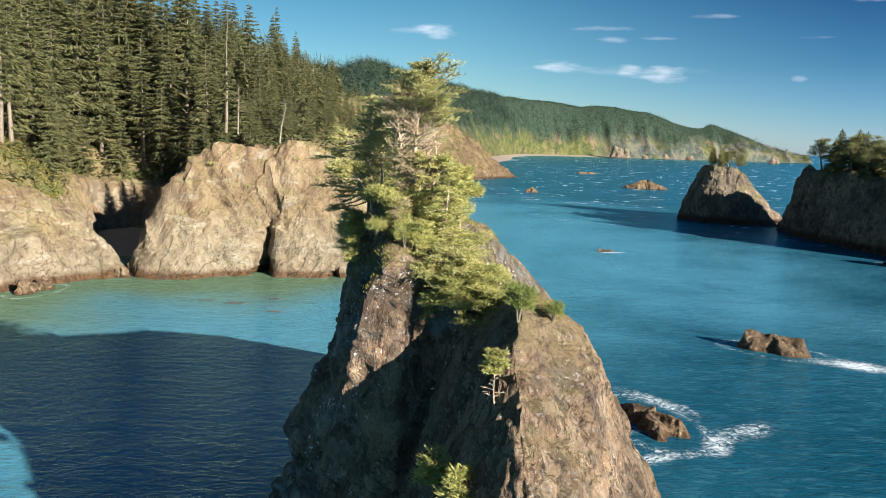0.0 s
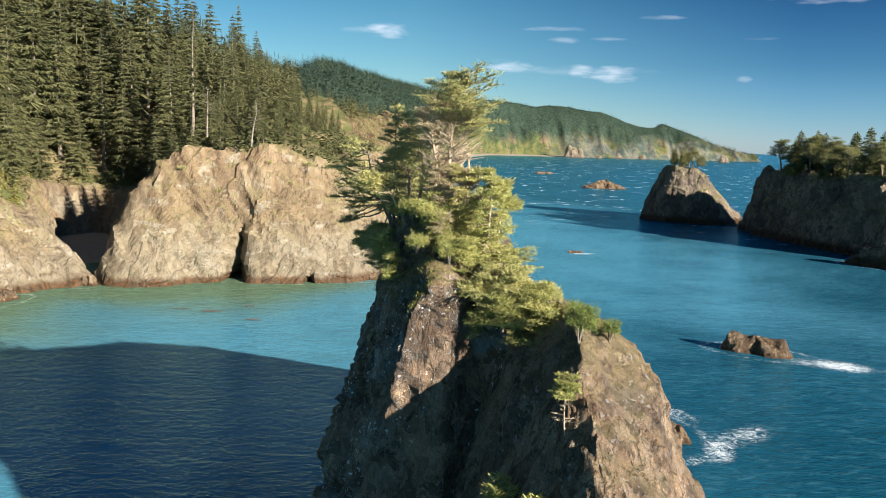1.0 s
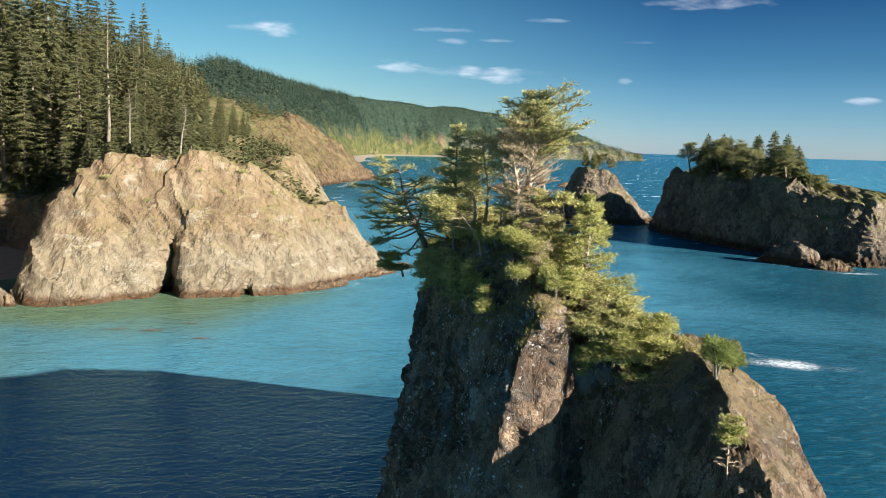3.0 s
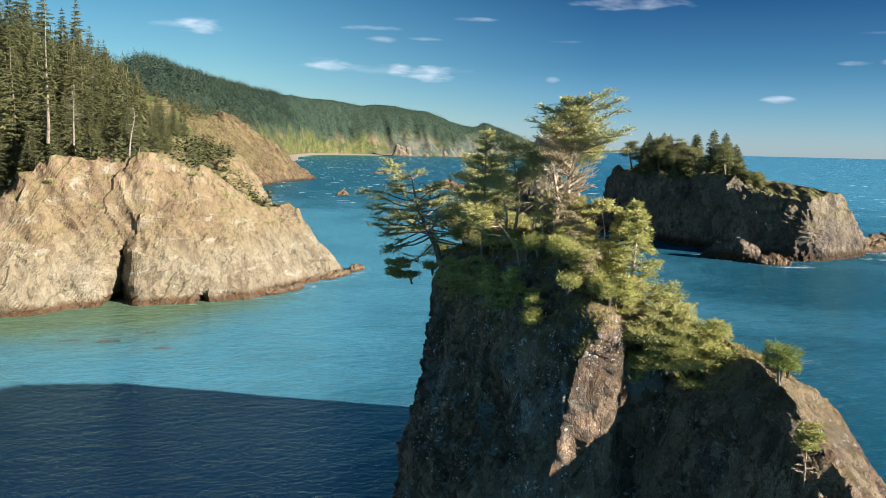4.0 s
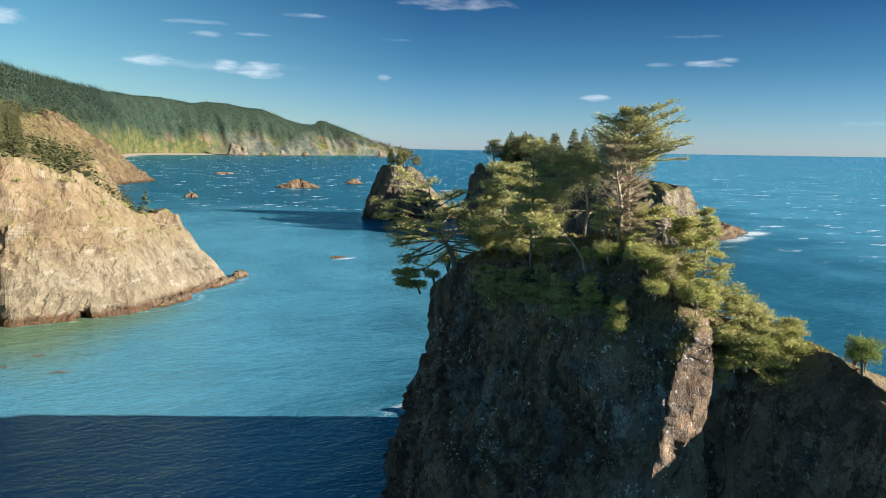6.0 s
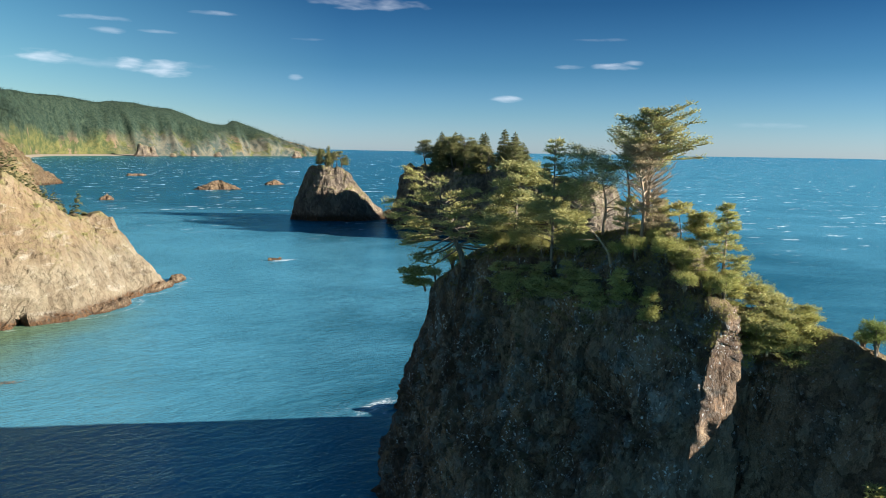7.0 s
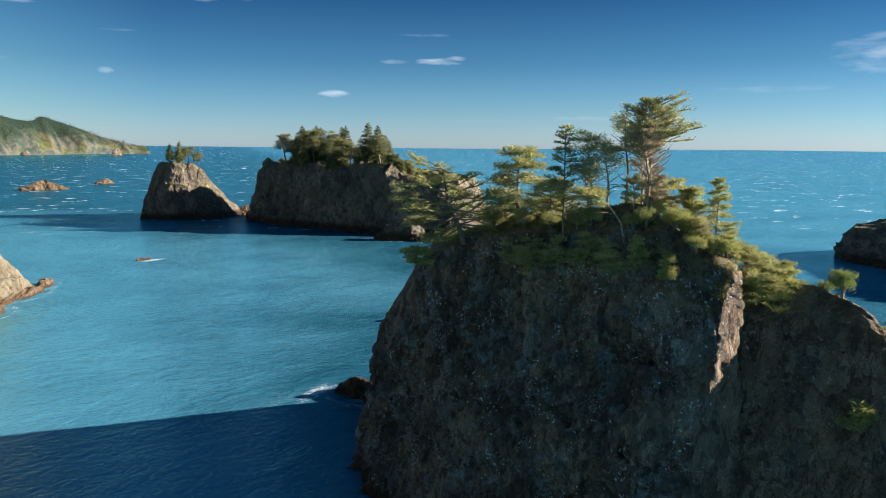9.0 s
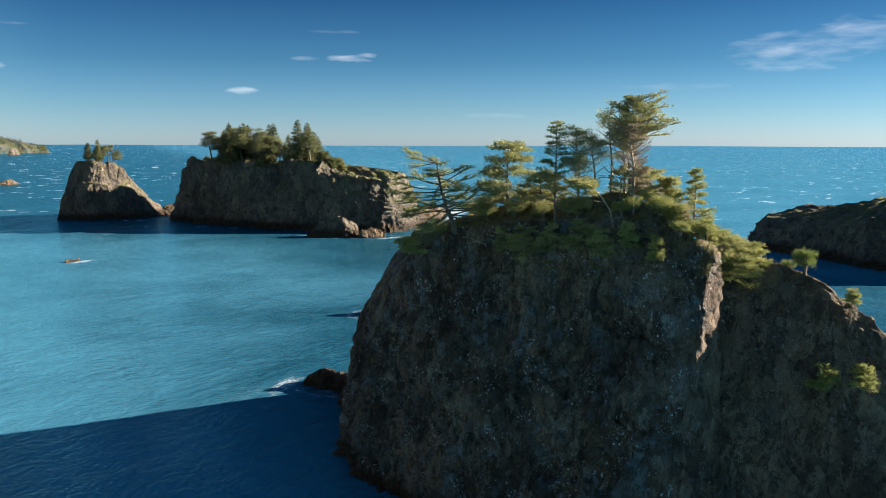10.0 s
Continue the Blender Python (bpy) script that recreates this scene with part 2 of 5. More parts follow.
def rock_material(name, tan, brown, pale, moss=0.5, lichen=0.0, tide=1.6, size=1.0, dark=0.5, beds=False):
    m = Nodes(name)
    pos = m.geo.outputs["Position"]
    big = m.noise(pos, 0.09 / size, 4, 0.6, 0.8)
    mid = m.noise(m.scaled(pos, (1, 1, 0.6)), 0.55 / size, 7, 0.68, 0.5)
    fine = m.noise(pos, 3.2 / size, 7, 0.75, 0.3)
    grit = m.noise(pos, 13.0 / size, 4, 0.7)
    c = m.mix(m.span(big, 0.38, 0.62), brown, tan)
    c = m.mix(m.span(mid, 0.52, 0.70), c, pale)
    if beds:
        lay = m.math("ADD", m.axis(pos, 2), m.math("MULTIPLY", m.math("SUBTRACT", big, 0.5), 34.0))
        c = m.mix(m.span(lay, 17.0, 6.0, 0.0, 0.75), c, m.mix(m.span(mid, 0.4, 0.6), (0.188, 0.155, 0.104), (0.258, 0.221, 0.156)))
        c = m.mix(m.span(lay, 22.0, 32.0, 0.0, 0.7), c, m.mix(m.span(mid, 0.4, 0.6), (0.200, 0.126, 0.074), (0.262, 0.180, 0.109)))
        band = m.noise(m.scaled(m.t.nodes.new("ShaderNodeTexCoord").outputs["Object"], (0.16, 0.10, 0.42)), 1.0, 5, 0.6, 0.8)
        c = m.mix(m.span(band, 0.56, 0.66, 0.0, 0.55), c, (0.35, 0.31, 0.243))
        c = m.mix(m.span(band, 0.42, 0.32, 0.0, 0.3), c, (0.20, 0.145, 0.095))
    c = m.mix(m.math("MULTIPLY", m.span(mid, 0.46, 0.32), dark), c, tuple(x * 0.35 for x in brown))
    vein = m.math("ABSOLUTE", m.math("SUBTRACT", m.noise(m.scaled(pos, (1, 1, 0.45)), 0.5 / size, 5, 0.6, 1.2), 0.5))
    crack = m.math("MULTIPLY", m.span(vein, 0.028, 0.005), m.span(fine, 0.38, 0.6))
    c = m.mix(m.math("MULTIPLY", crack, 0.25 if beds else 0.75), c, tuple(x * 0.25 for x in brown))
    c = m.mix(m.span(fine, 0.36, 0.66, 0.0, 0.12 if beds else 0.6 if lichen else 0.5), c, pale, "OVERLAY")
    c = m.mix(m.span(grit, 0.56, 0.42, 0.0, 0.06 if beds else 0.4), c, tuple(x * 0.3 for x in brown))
    if lichen > 0:
        c = m.mix(m.span(m.noise(pos, 0.8, 5, 0.7, 0.8), 0.47, 0.36, 0.0, 0.5), c, (0.06, 0.048, 0.04))
        # near-black patches, thicker behind the front: the wall's shade put into colour
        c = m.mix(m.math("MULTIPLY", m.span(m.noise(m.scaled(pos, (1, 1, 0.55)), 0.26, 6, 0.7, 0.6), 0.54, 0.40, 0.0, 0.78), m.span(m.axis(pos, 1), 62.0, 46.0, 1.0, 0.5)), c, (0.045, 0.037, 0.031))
        spread = m.span(m.noise(pos, 0.30, 3, 0.6), 0.46, 0.62)
        # lichen keeps to the shaded side; its blue-grey film also stands in for skylight
        shade_side = m.span(m.axis(pos, 1), 45.5, 47.5, 0.3, 1.0)
        spread = m.math("MULTIPLY", spread, shade_side)
        sp = m.math("MULTIPLY", m.span(m.noise(pos, 3.4, 4, 0.6), 0.60, 0.66), spread)
        c = m.mix(m.math("MULTIPLY", sp, lichen), c, (0.62, 0.64, 0.62))
        dots = m.math("MULTIPLY", m.span(m.noise(pos, 6.0, 2, 0.5), 0.605, 0.65), m.span(m.noise(pos, 0.42, 3, 0.6), 0.51, 0.63))
        c = m.mix(m.math("MULTIPLY", m.math("MULTIPLY", dots, shade_side), lichen), c, (0.66, 0.68, 0.68))
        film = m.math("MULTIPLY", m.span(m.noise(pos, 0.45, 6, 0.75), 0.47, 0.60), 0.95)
        c = m.mix(m.math("MULTIPLY", m.math("MULTIPLY", film, shade_side), m.math("ADD", m.math("MULTIPLY", spread, 0.6), 0.34)), c, (0.27, 0.31, 0.315))
    bent = m.warped(m.warped(m.scaled(pos, (1, 1, 0.6)), 0.5 / size, 2.2 * size), 2.4 / size, 0.7 * size)
    coarse, small = m.blocks(bent, 0.42 / size), m.blocks(bent, 1.5 / size)
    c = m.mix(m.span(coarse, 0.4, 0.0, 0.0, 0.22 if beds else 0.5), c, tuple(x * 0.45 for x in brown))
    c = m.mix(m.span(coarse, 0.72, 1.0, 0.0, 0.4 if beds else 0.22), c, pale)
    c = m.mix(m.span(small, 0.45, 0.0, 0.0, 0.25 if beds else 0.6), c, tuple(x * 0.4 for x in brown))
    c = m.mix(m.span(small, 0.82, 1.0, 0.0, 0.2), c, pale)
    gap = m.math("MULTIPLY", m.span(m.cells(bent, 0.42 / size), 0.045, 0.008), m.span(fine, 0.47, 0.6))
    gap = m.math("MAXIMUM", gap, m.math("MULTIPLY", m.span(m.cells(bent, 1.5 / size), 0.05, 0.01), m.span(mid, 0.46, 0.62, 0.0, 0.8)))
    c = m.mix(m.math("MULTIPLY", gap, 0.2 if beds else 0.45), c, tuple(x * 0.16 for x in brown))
    if lichen > 0:
        flecks = m.math("MULTIPLY", m.span(m.noise(pos, 3.9, 1.5, 0.45), 0.635, 0.68), m.span(m.noise(pos, 0.34, 3, 0.6, 0.5), 0.51, 0.60))
        c = m.mix(m.math("MULTIPLY", flecks, shade_side), c, (0.70, 0.72, 0.72))
    up = m.axis(m.geo.outputs["Normal"], 2)
    z = m.axis(pos, 2)
    if moss > 0:
        g = m.math("MULTIPLY", m.span(up, 0.35, 0.95), m.span(m.math("ADD", mid, m.math("MULTIPLY", big, 0.5)), 0.62, 0.80))
        g = m.math("MULTIPLY", g, m.span(z, 6.0, 14.0))
        c = m.mix(m.math("MULTIPLY", g, moss), c, m.mix(fine, (0.11, 0.115, 0.03), (0.30, 0.27, 0.08)))
    if lichen > 0:
        soil = m.math("MULTIPLY", m.span(up, 0.30, 0.72), m.math("MULTIPLY", m.span(z, 21.0, 25.0), m.span(mid, 0.34, 0.52)))
        c = m.mix(m.math("MULTIPLY", soil, 0.8), c, m.mix(m.span(fine, 0.35, 0.65), (0.20, 0.145, 0.075), (0.36, 0.28, 0.14)))
    level = m.math("ADD", z, m.math("MULTIPLY", m.math("SUBTRACT", mid, 0.5), 2.4))
    wet = m.span(level, tide, tide * 0.4)
    c = m.mix(wet, c, m.mix(m.span(fine, 0.35, 0.65), (0.035, 0.026, 0.016), (0.12, 0.060, 0.024)))
    h = m.math("ADD", m.math("MULTIPLY", mid, 0.8), m.math("MULTIPLY", fine, 0.5))
    h = m.math("ADD", h, m.math("MULTIPLY", grit, 0.12))
    h = m.math("SUBTRACT", h, m.math("MULTIPLY", crack, 0.25))
    h = m.math("SUBTRACT", m.math("ADD", h, m.math("MULTIPLY", small, 0.12)), m.math("MULTIPLY", gap, 0.2))
    nrm = m.bump(h, (0.30 if beds else 0.95) * size, 1.0)
    return m.done(c, m.mix(wet, (0.92, 0.92, 0.92), (0.45, 0.45, 0.45)), nrm, 0.25)


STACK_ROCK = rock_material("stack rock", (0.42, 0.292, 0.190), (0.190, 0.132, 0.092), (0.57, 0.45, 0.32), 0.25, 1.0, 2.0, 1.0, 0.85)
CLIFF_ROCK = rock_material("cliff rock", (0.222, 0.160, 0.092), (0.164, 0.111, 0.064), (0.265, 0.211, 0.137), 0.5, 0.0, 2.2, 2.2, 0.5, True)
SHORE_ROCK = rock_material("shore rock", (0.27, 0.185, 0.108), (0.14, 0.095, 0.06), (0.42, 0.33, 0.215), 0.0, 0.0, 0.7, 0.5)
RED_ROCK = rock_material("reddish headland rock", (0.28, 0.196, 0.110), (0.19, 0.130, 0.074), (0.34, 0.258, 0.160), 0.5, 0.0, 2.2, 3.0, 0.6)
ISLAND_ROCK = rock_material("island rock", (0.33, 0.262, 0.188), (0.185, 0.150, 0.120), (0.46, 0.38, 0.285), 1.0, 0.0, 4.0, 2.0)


def leaf_material(name, dark, light, dry=0.0, scale=0.35, vary=0.4):
    m = Nodes(name)
    info = m.t.nodes.new("ShaderNodeObjectInfo")
    pos = m.geo.outputs["Position"]
    n = m.noise(pos, scale, 3, 0.6)
    isl = m.geo.outputs["Random Per Island"]
    c = m.mix(m.span(n, 0.35, 0.65), dark, light)
    c = m.mix(m.math("MULTIPLY", isl, 0.28), c, tuple(x * 1.25 for x in light))
    if dry > 0:
        c = m.mix(m.math("MULTIPLY", m.span(m.noise(pos, 0.8, 2), 0.55, 0.7), dry), c, (0.27, 0.20, 0.11))
    c = m.mix(m.math("MULTIPLY", info.outputs["Random"], vary), c, tuple(x * 0.62 for x in dark))
    m.bsdf.inputs["Subsurface Weight"].default_value = 0.0
    mat = m.done(c, 0.75, None, 0.25)
    tr = m.t.nodes.new("ShaderNodeBsdfTranslucent")
    m.put(tr.inputs[0], c)
    ad = m.t.nodes.new("ShaderNodeMixShader")
    ad.inputs[0].default_value = 0.32
    m.link(m.bsdf.outputs[0], ad.inputs[1])
    m.link(tr.outputs[0], ad.inputs[2])
    m.link(ad.outputs[0], m.out.inputs[0])
    return mat


SPRUCE = leaf_material("spruce needles", (0.092, 0.098, 0.044), (0.172, 0.165, 0.066))
STACK_LEAF = leaf_material("windswept spruce needles", (0.26, 0.26, 0.095), (0.49, 0.45, 0.175), 0.4, 0.9, 0.2)
DARK_LEAF = leaf_material("dark spruce needles", (0.22, 0.23, 0.095), (0.48, 0.45, 0.185), 0.25, 0.9, 0.2)
ISLAND_LEAF = leaf_material("island spruce needles", (0.10, 0.115, 0.045), (0.28, 0.265, 0.105), 0.1, 0.3)
BUSH_LEAF = leaf_material("bright shrub leaves", (0.24, 0.25, 0.075), (0.47, 0.44, 0.15), 0.3, 1.0, 0.2)
SHRUB_LEAF = leaf_material("green shrub leaves", (0.10, 0.135, 0.035), (0.25, 0.28, 0.075), 0.1, 1.4, 0.2)
DRY_LEAF = leaf_material("dry twigs", (0.26, 0.21, 0.12), (0.42, 0.35, 0.21), 0.4, 1.0)
GRASS = leaf_material("coast grass", (0.19, 0.18, 0.045), (0.38, 0.34, 0.10), 0.3, 0.6)
MID_FOREST = leaf_material("hillside spruce needles", (0.085, 0.092, 0.040), (0.195, 0.172, 0.068), 0.0, 0.05)
# these two greens carry a blue tint that paints in distance haze
RIDGE_FOREST = leaf_material("hazy ridge spruce needles", (0.052, 0.088, 0.068), (0.125, 0.155, 0.088), 0.0, 0.012)
FAR_FOREST = leaf_material("hazy far spruce needles", (0.024, 0.044, 0.034), (0.058, 0.080, 0.050), 0.0, 0.012)


def bark_material(name, a, b):
    m = Nodes(name)
    pos = m.geo.outputs["Position"]
    n = m.noise(m.scaled(pos, (1, 1, 0.25)), 9.0, 5, 0.65)
    c = m.mix(m.span(n, 0.35, 0.65), a, b)
    return m.done(c, 0.9, m.bump(n, 0.03), 0.2)


BARK = bark_material("grey spruce bark", (0.10, 0.078, 0.055), (0.24, 0.20, 0.155))
SNAG_BARK = bark_material("weathered dead wood", (0.12, 0.10, 0.075), (0.27, 0.23, 0.175))
PALE_BARK = bark_material("bleached bark", (0.24, 0.175, 0.115), (0.44, 0.35, 0.245))


def hill_material():
    m = Nodes("forest floor")
    pos = m.geo.outputs["Position"]
    n = m.noise(pos, 0.12, 5, 0.6)
    f = m.noise(pos, 1.5, 5, 0.7)
    c = m.mix(m.span(n, 0.42, 0.66), (0.085, 0.09, 0.03), (0.22, 0.155, 0.085))
    c = m.mix(m.span(f, 0.5, 0.8), c, (0.24, 0.19, 0.10))
    steep = m.span(m.axis(m.geo.outputs["Normal"], 2), 0.8, 0.55)
    c = m.mix(steep, c, m.mix(f, (0.17, 0.115, 0.07), (0.27, 0.19, 0.115)))
    return m.done(c, 0.95, m.bump(m.math("ADD", n, m.math("MULTIPLY", f, 0.3)), 0.6), 0.1)


def far_hill_material():
    m = Nodes("hazy far wooded hills")
    pos = m.geo.outputs["Position"]
    z, x = m.axis(pos, 2), m.axis(pos, 0)
    n = m.noise(pos, 0.012, 5, 0.6)
    f = m.noise(pos, 0.06, 6, 0.75)
    wood = m.noise(m.scaled(pos, (1, 1, 0.6)), 0.16, 5, 0.8)
    # wood here and crag below lean to blue: distance haze put into colour
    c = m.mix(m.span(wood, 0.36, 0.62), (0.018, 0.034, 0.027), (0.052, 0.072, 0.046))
    lvl = m.math("ADD", z, m.math("MULTIPLY", m.math("SUBTRACT", n, 0.5), 120.0))
    grass = m.mix(m.span(f, 0.35, 0.65), (0.052, 0.070, 0.030), (0.150, 0.140, 0.050))
    earth = m.mix(f, (0.13, 0.095, 0.06), (0.25, 0.175, 0.11))
    bluff = m.mix(m.span(m.noise(pos, 0.015, 5, 0.7, 0.8), 0.53, 0.60), grass, earth)
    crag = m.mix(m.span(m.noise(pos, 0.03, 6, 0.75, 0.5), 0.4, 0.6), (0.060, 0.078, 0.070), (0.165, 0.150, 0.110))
    low = m.mix(m.math("MULTIPLY", m.span(x, 380.0, 520.0), m.span(m.noise(pos, 0.02, 4, 0.65), 0.40, 0.52)), bluff, crag)
    c = m.mix(m.span(lvl, 74.0, 26.0), c, low)
    h = m.math("ADD", m.math("MULTIPLY", wood, 0.7), m.math("MULTIPLY", f, 0.8))
    return m.done(c, 0.95, m.bump(h, 9.0, 1.0), 0.05)


def water_material():
    m = Nodes("sea water")
    pos = m.geo.outputs["Position"]
    x, y = m.axis(pos, 0), m.axis(pos, 1)
    at = m.t.nodes.new("ShaderNodeAttribute")
    at.attribute_name = "foam"
    shore = m.t.nodes.new("ShaderNodeAttribute")
    shore.attribute_name = "shallow_and_lit"
    patch = m.noise(pos, 0.02, 4, 0.6, 0.5)
    deep = m.mix(m.span(patch, 0.35, 0.65), (0.009, 0.060, 0.098), (0.015, 0.082, 0.132))
    mid = m.mix(m.span(patch, 0.3, 0.7), (0.066, 0.210, 0.300), (0.084, 0.248, 0.346))
    s = m.math("ADD", shore.outputs["Fac"], m.math("MULTIPLY", m.math("SUBTRACT", patch, 0.5), 0.45))
    c = m.mix(m.span(s, 0.05, 0.5), deep, mid)
    c = m.mix(m.span(s, 0.54, 0.92), c, (0.118, 0.168, 0.092))
    wind = m.scaled(pos, (0.55, 1.0, 1.0))
    swell = m.noise(wind, 0.10, 3, 0.55, 0.4)
    chop = m.noise(wind, 0.55, 4, 0.6, 0.6)
    ripple = m.noise(wind, 2.2, 3, 0.6, 0.3)
    lace = m.noise(pos, 0.9, 8, 0.8, 1.8)
    foam = m.span(m.math("ADD", at.outputs["Fac"], m.math("MULTIPLY", m.math("SUBTRACT", lace, 0.5), m.math("MULTIPLY", at.outputs["Fac"], 3.8))), 0.42, 1.05)
    caps = m.math("MULTIPLY", m.span(m.noise(m.scaled(pos, (0.8, 1.5, 1.0)), 0.06, 5, 0.75, 0.3), 0.605, 0.65), m.span(m.math("ADD", y, m.math("MULTIPLY", x, 1.1)), 330.0, 620.0))
    foam = m.math("MAXIMUM", foam, m.math("MULTIPLY", caps, 0.9))
    # bright wave faces and shaded troughs painted into the colour as streaks
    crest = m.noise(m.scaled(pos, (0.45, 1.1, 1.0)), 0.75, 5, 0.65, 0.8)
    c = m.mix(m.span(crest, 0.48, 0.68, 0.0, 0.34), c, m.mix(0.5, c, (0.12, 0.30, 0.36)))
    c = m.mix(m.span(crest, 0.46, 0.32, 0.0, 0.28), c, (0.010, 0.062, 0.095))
    c = m.mix(m.math("MULTIPLY", foam, 0.9), c, (0.74, 0.79, 0.81))
    h = m.math("ADD", m.math("MULTIPLY", swell, 0.8), m.math("ADD", m.math("MULTIPLY", chop, 0.50), m.math("MULTIPLY", ripple, 0.26)))
    mat = m.done(c, 0.8, m.bump(h, 0.34, 1.0), 0.0)
    gloss = m.t.nodes.new("ShaderNodeBsdfGlossy")
    gloss.inputs["Roughness"].default_value = 0.16
    gloss.inputs["Color"].default_value = (0.44, 0.88, 1.0, 1)
    soft = m.bump(h, 0.85, 1.0)
    m.put(gloss.inputs["Normal"], soft)
    fres = m.t.nodes.new("ShaderNodeFresnel")
    fres.inputs["IOR"].default_value = 1.33
    m.put(fres.inputs["Normal"], soft)
    both = m.t.nodes.new("ShaderNodeMixShader")
    m.put(both.inputs[0], m.math("MULTIPLY", m.math("MULTIPLY", m.math("POWER", fres.outputs[0], 1.15), 0.84), m.math("SUBTRACT", 1.0, foam)))
    m.link(m.bsdf.outputs[0], both.inputs[1])
    m.link(gloss.outputs[0], both.inputs[2])
    m.link(both.outputs[0], m.out.inputs[0])
    return mat


HILL, FAR_HILL, WATER = hill_material(), far_hill_material(), water_material()
def sand_material():
    m = Nodes("beach sand")
    n = m.noise(m.geo.outputs["Position"], 0.8, 5, 0.6)
    return m.done(m.mix(n, (0.22, 0.18, 0.14), (0.36, 0.30, 0.23)), 0.9, m.bump(n, 0.05), 0.2)


SAND = sand_material()


def link_part(name, me, material, parent=None, label=""):
    ob = new(name, me)
    me.materials.append(material)
    if parent is not None:
        ob.parent = parent
    return tagged(ob, label)

# ---- the large forms ----
# The great stack: cross-sections along its length (y): foot, shoulder and crest on both sides.
S_Y = (22, 30, 36, 38.5, 42, 45.7, 46.6, 50, 54, 62, 70, 76, 82.5, 89, 96, 104)
S_LEFT_FOOT = (2, -6, -9, -9, -9, -9, -12.4, -17.6, -15.4, -14.8, -13.1, -10.4, -8.6, -5.2, 3, 8)
S_LEFT = (3, -0.2, -0.2, 0.2, 0.5, -1.6, -6.9, -7.3, -7.2, -8.2, -7.6, -6.6, -2.3, 0.3, 5.5, 12.4)
S_LEFT_Z = (-3, 10, 18.3, 22.4, 23.4, 22.6, 24.6, 25.8, 28.4, 28.0, 27.0, 23.6, 19.8, 15, 7.1, -1)
S_TOP = (4, 2.2, 1.4, 1.2, 1.2, 1.0, -5.4, -6.1, -5.4, -4.6, -4.2, -2, 1.5, 5.9, 10.5, 14)
S_TOP_Z = (-2, 13, 20.9, 22.8, 24.8, 25.5, 26.3, 28.5, 30.8, 29.8, 28.2, 26.6, 25.0, 20.5, 11.2, 1)
S_RIGHT = (5, 5.4, 5.1, 5.3, 5.9, 5.8, 3.3, 0.2, -0.4, 0, 1, 2.6, 5.1, 10.2, 14, 17)
S_RIGHT_Z = (-3, 10.5, 18.5, 20.7, 22.7, 23.2, 24.6, 25.9, 28, 27, 26, 24.5, 21, 16, 7.9, -1)
S_RIGHT_FOOT = (6, 12.5, 14.5, 15.5, 15.5, 16.4, 16, 15.5, 14, 14, 15, 17, 18, 19, 19, 18)
S_LEFT_BULGE = (0, 0, 0, 0, 0, 0, 0, 0.4, 0.1, 0, -0.3, -0.8, 1.4, 0.2, -0.2, 0)
S_RIGHT_BULGE = (0, 0, 0, 0, 0.2, 1.0, 1.4, 0, 0, 0, 0, 0, 0, 0, 0, 0)


def knobbly(g, amount, seed, flip=-1.0):
    """Pushes a grid out and in like hard, knobbly sea-worn rock: broad swells, blocks, knobs and open cracks."""
    n = grid_normals(g).reshape(-1, 3) * flip
    p = g.reshape(-1, 3)
    w = np.stack([fbm(p / 3.1, 3, seed + 40), fbm(p / 3.1, 3, seed + 50), fbm(p / 3.1, 3, seed + 60)], 1)
    q = p * np.array([1, 1, 0.72]) + 0.55 * w
    v1, e1 = facets(q / 3.4, seed)
    v2, e2 = facets(q / 1.25, seed + 7)
    v3, e3 = facets(q / 0.5, seed + 14)
    runnel = fbm(q * np.array([1, 1, 0.3]) / 2.6, 3, seed + 20, ridged=True)
    d = 0.42 * fbm(p / 6.5, 3, seed + 25) + 0.44 * v1 + 0.40 * v2 + 0.17 * v3 + 0.14 * runnel
    d = d - 0.16 * np.exp(-(e1 / 0.05) ** 2) - 0.08 * np.exp(-(e2 / 0.08) ** 2)
    d = d - 0.30 + 0.13 * fbm(q / 0.8, 4, seed + 30) + 0.10 * np.abs(fbm(q / 0.42, 2, seed + 33))
    return (p + n * (d * amount)[:, None]).reshape(g.shape)


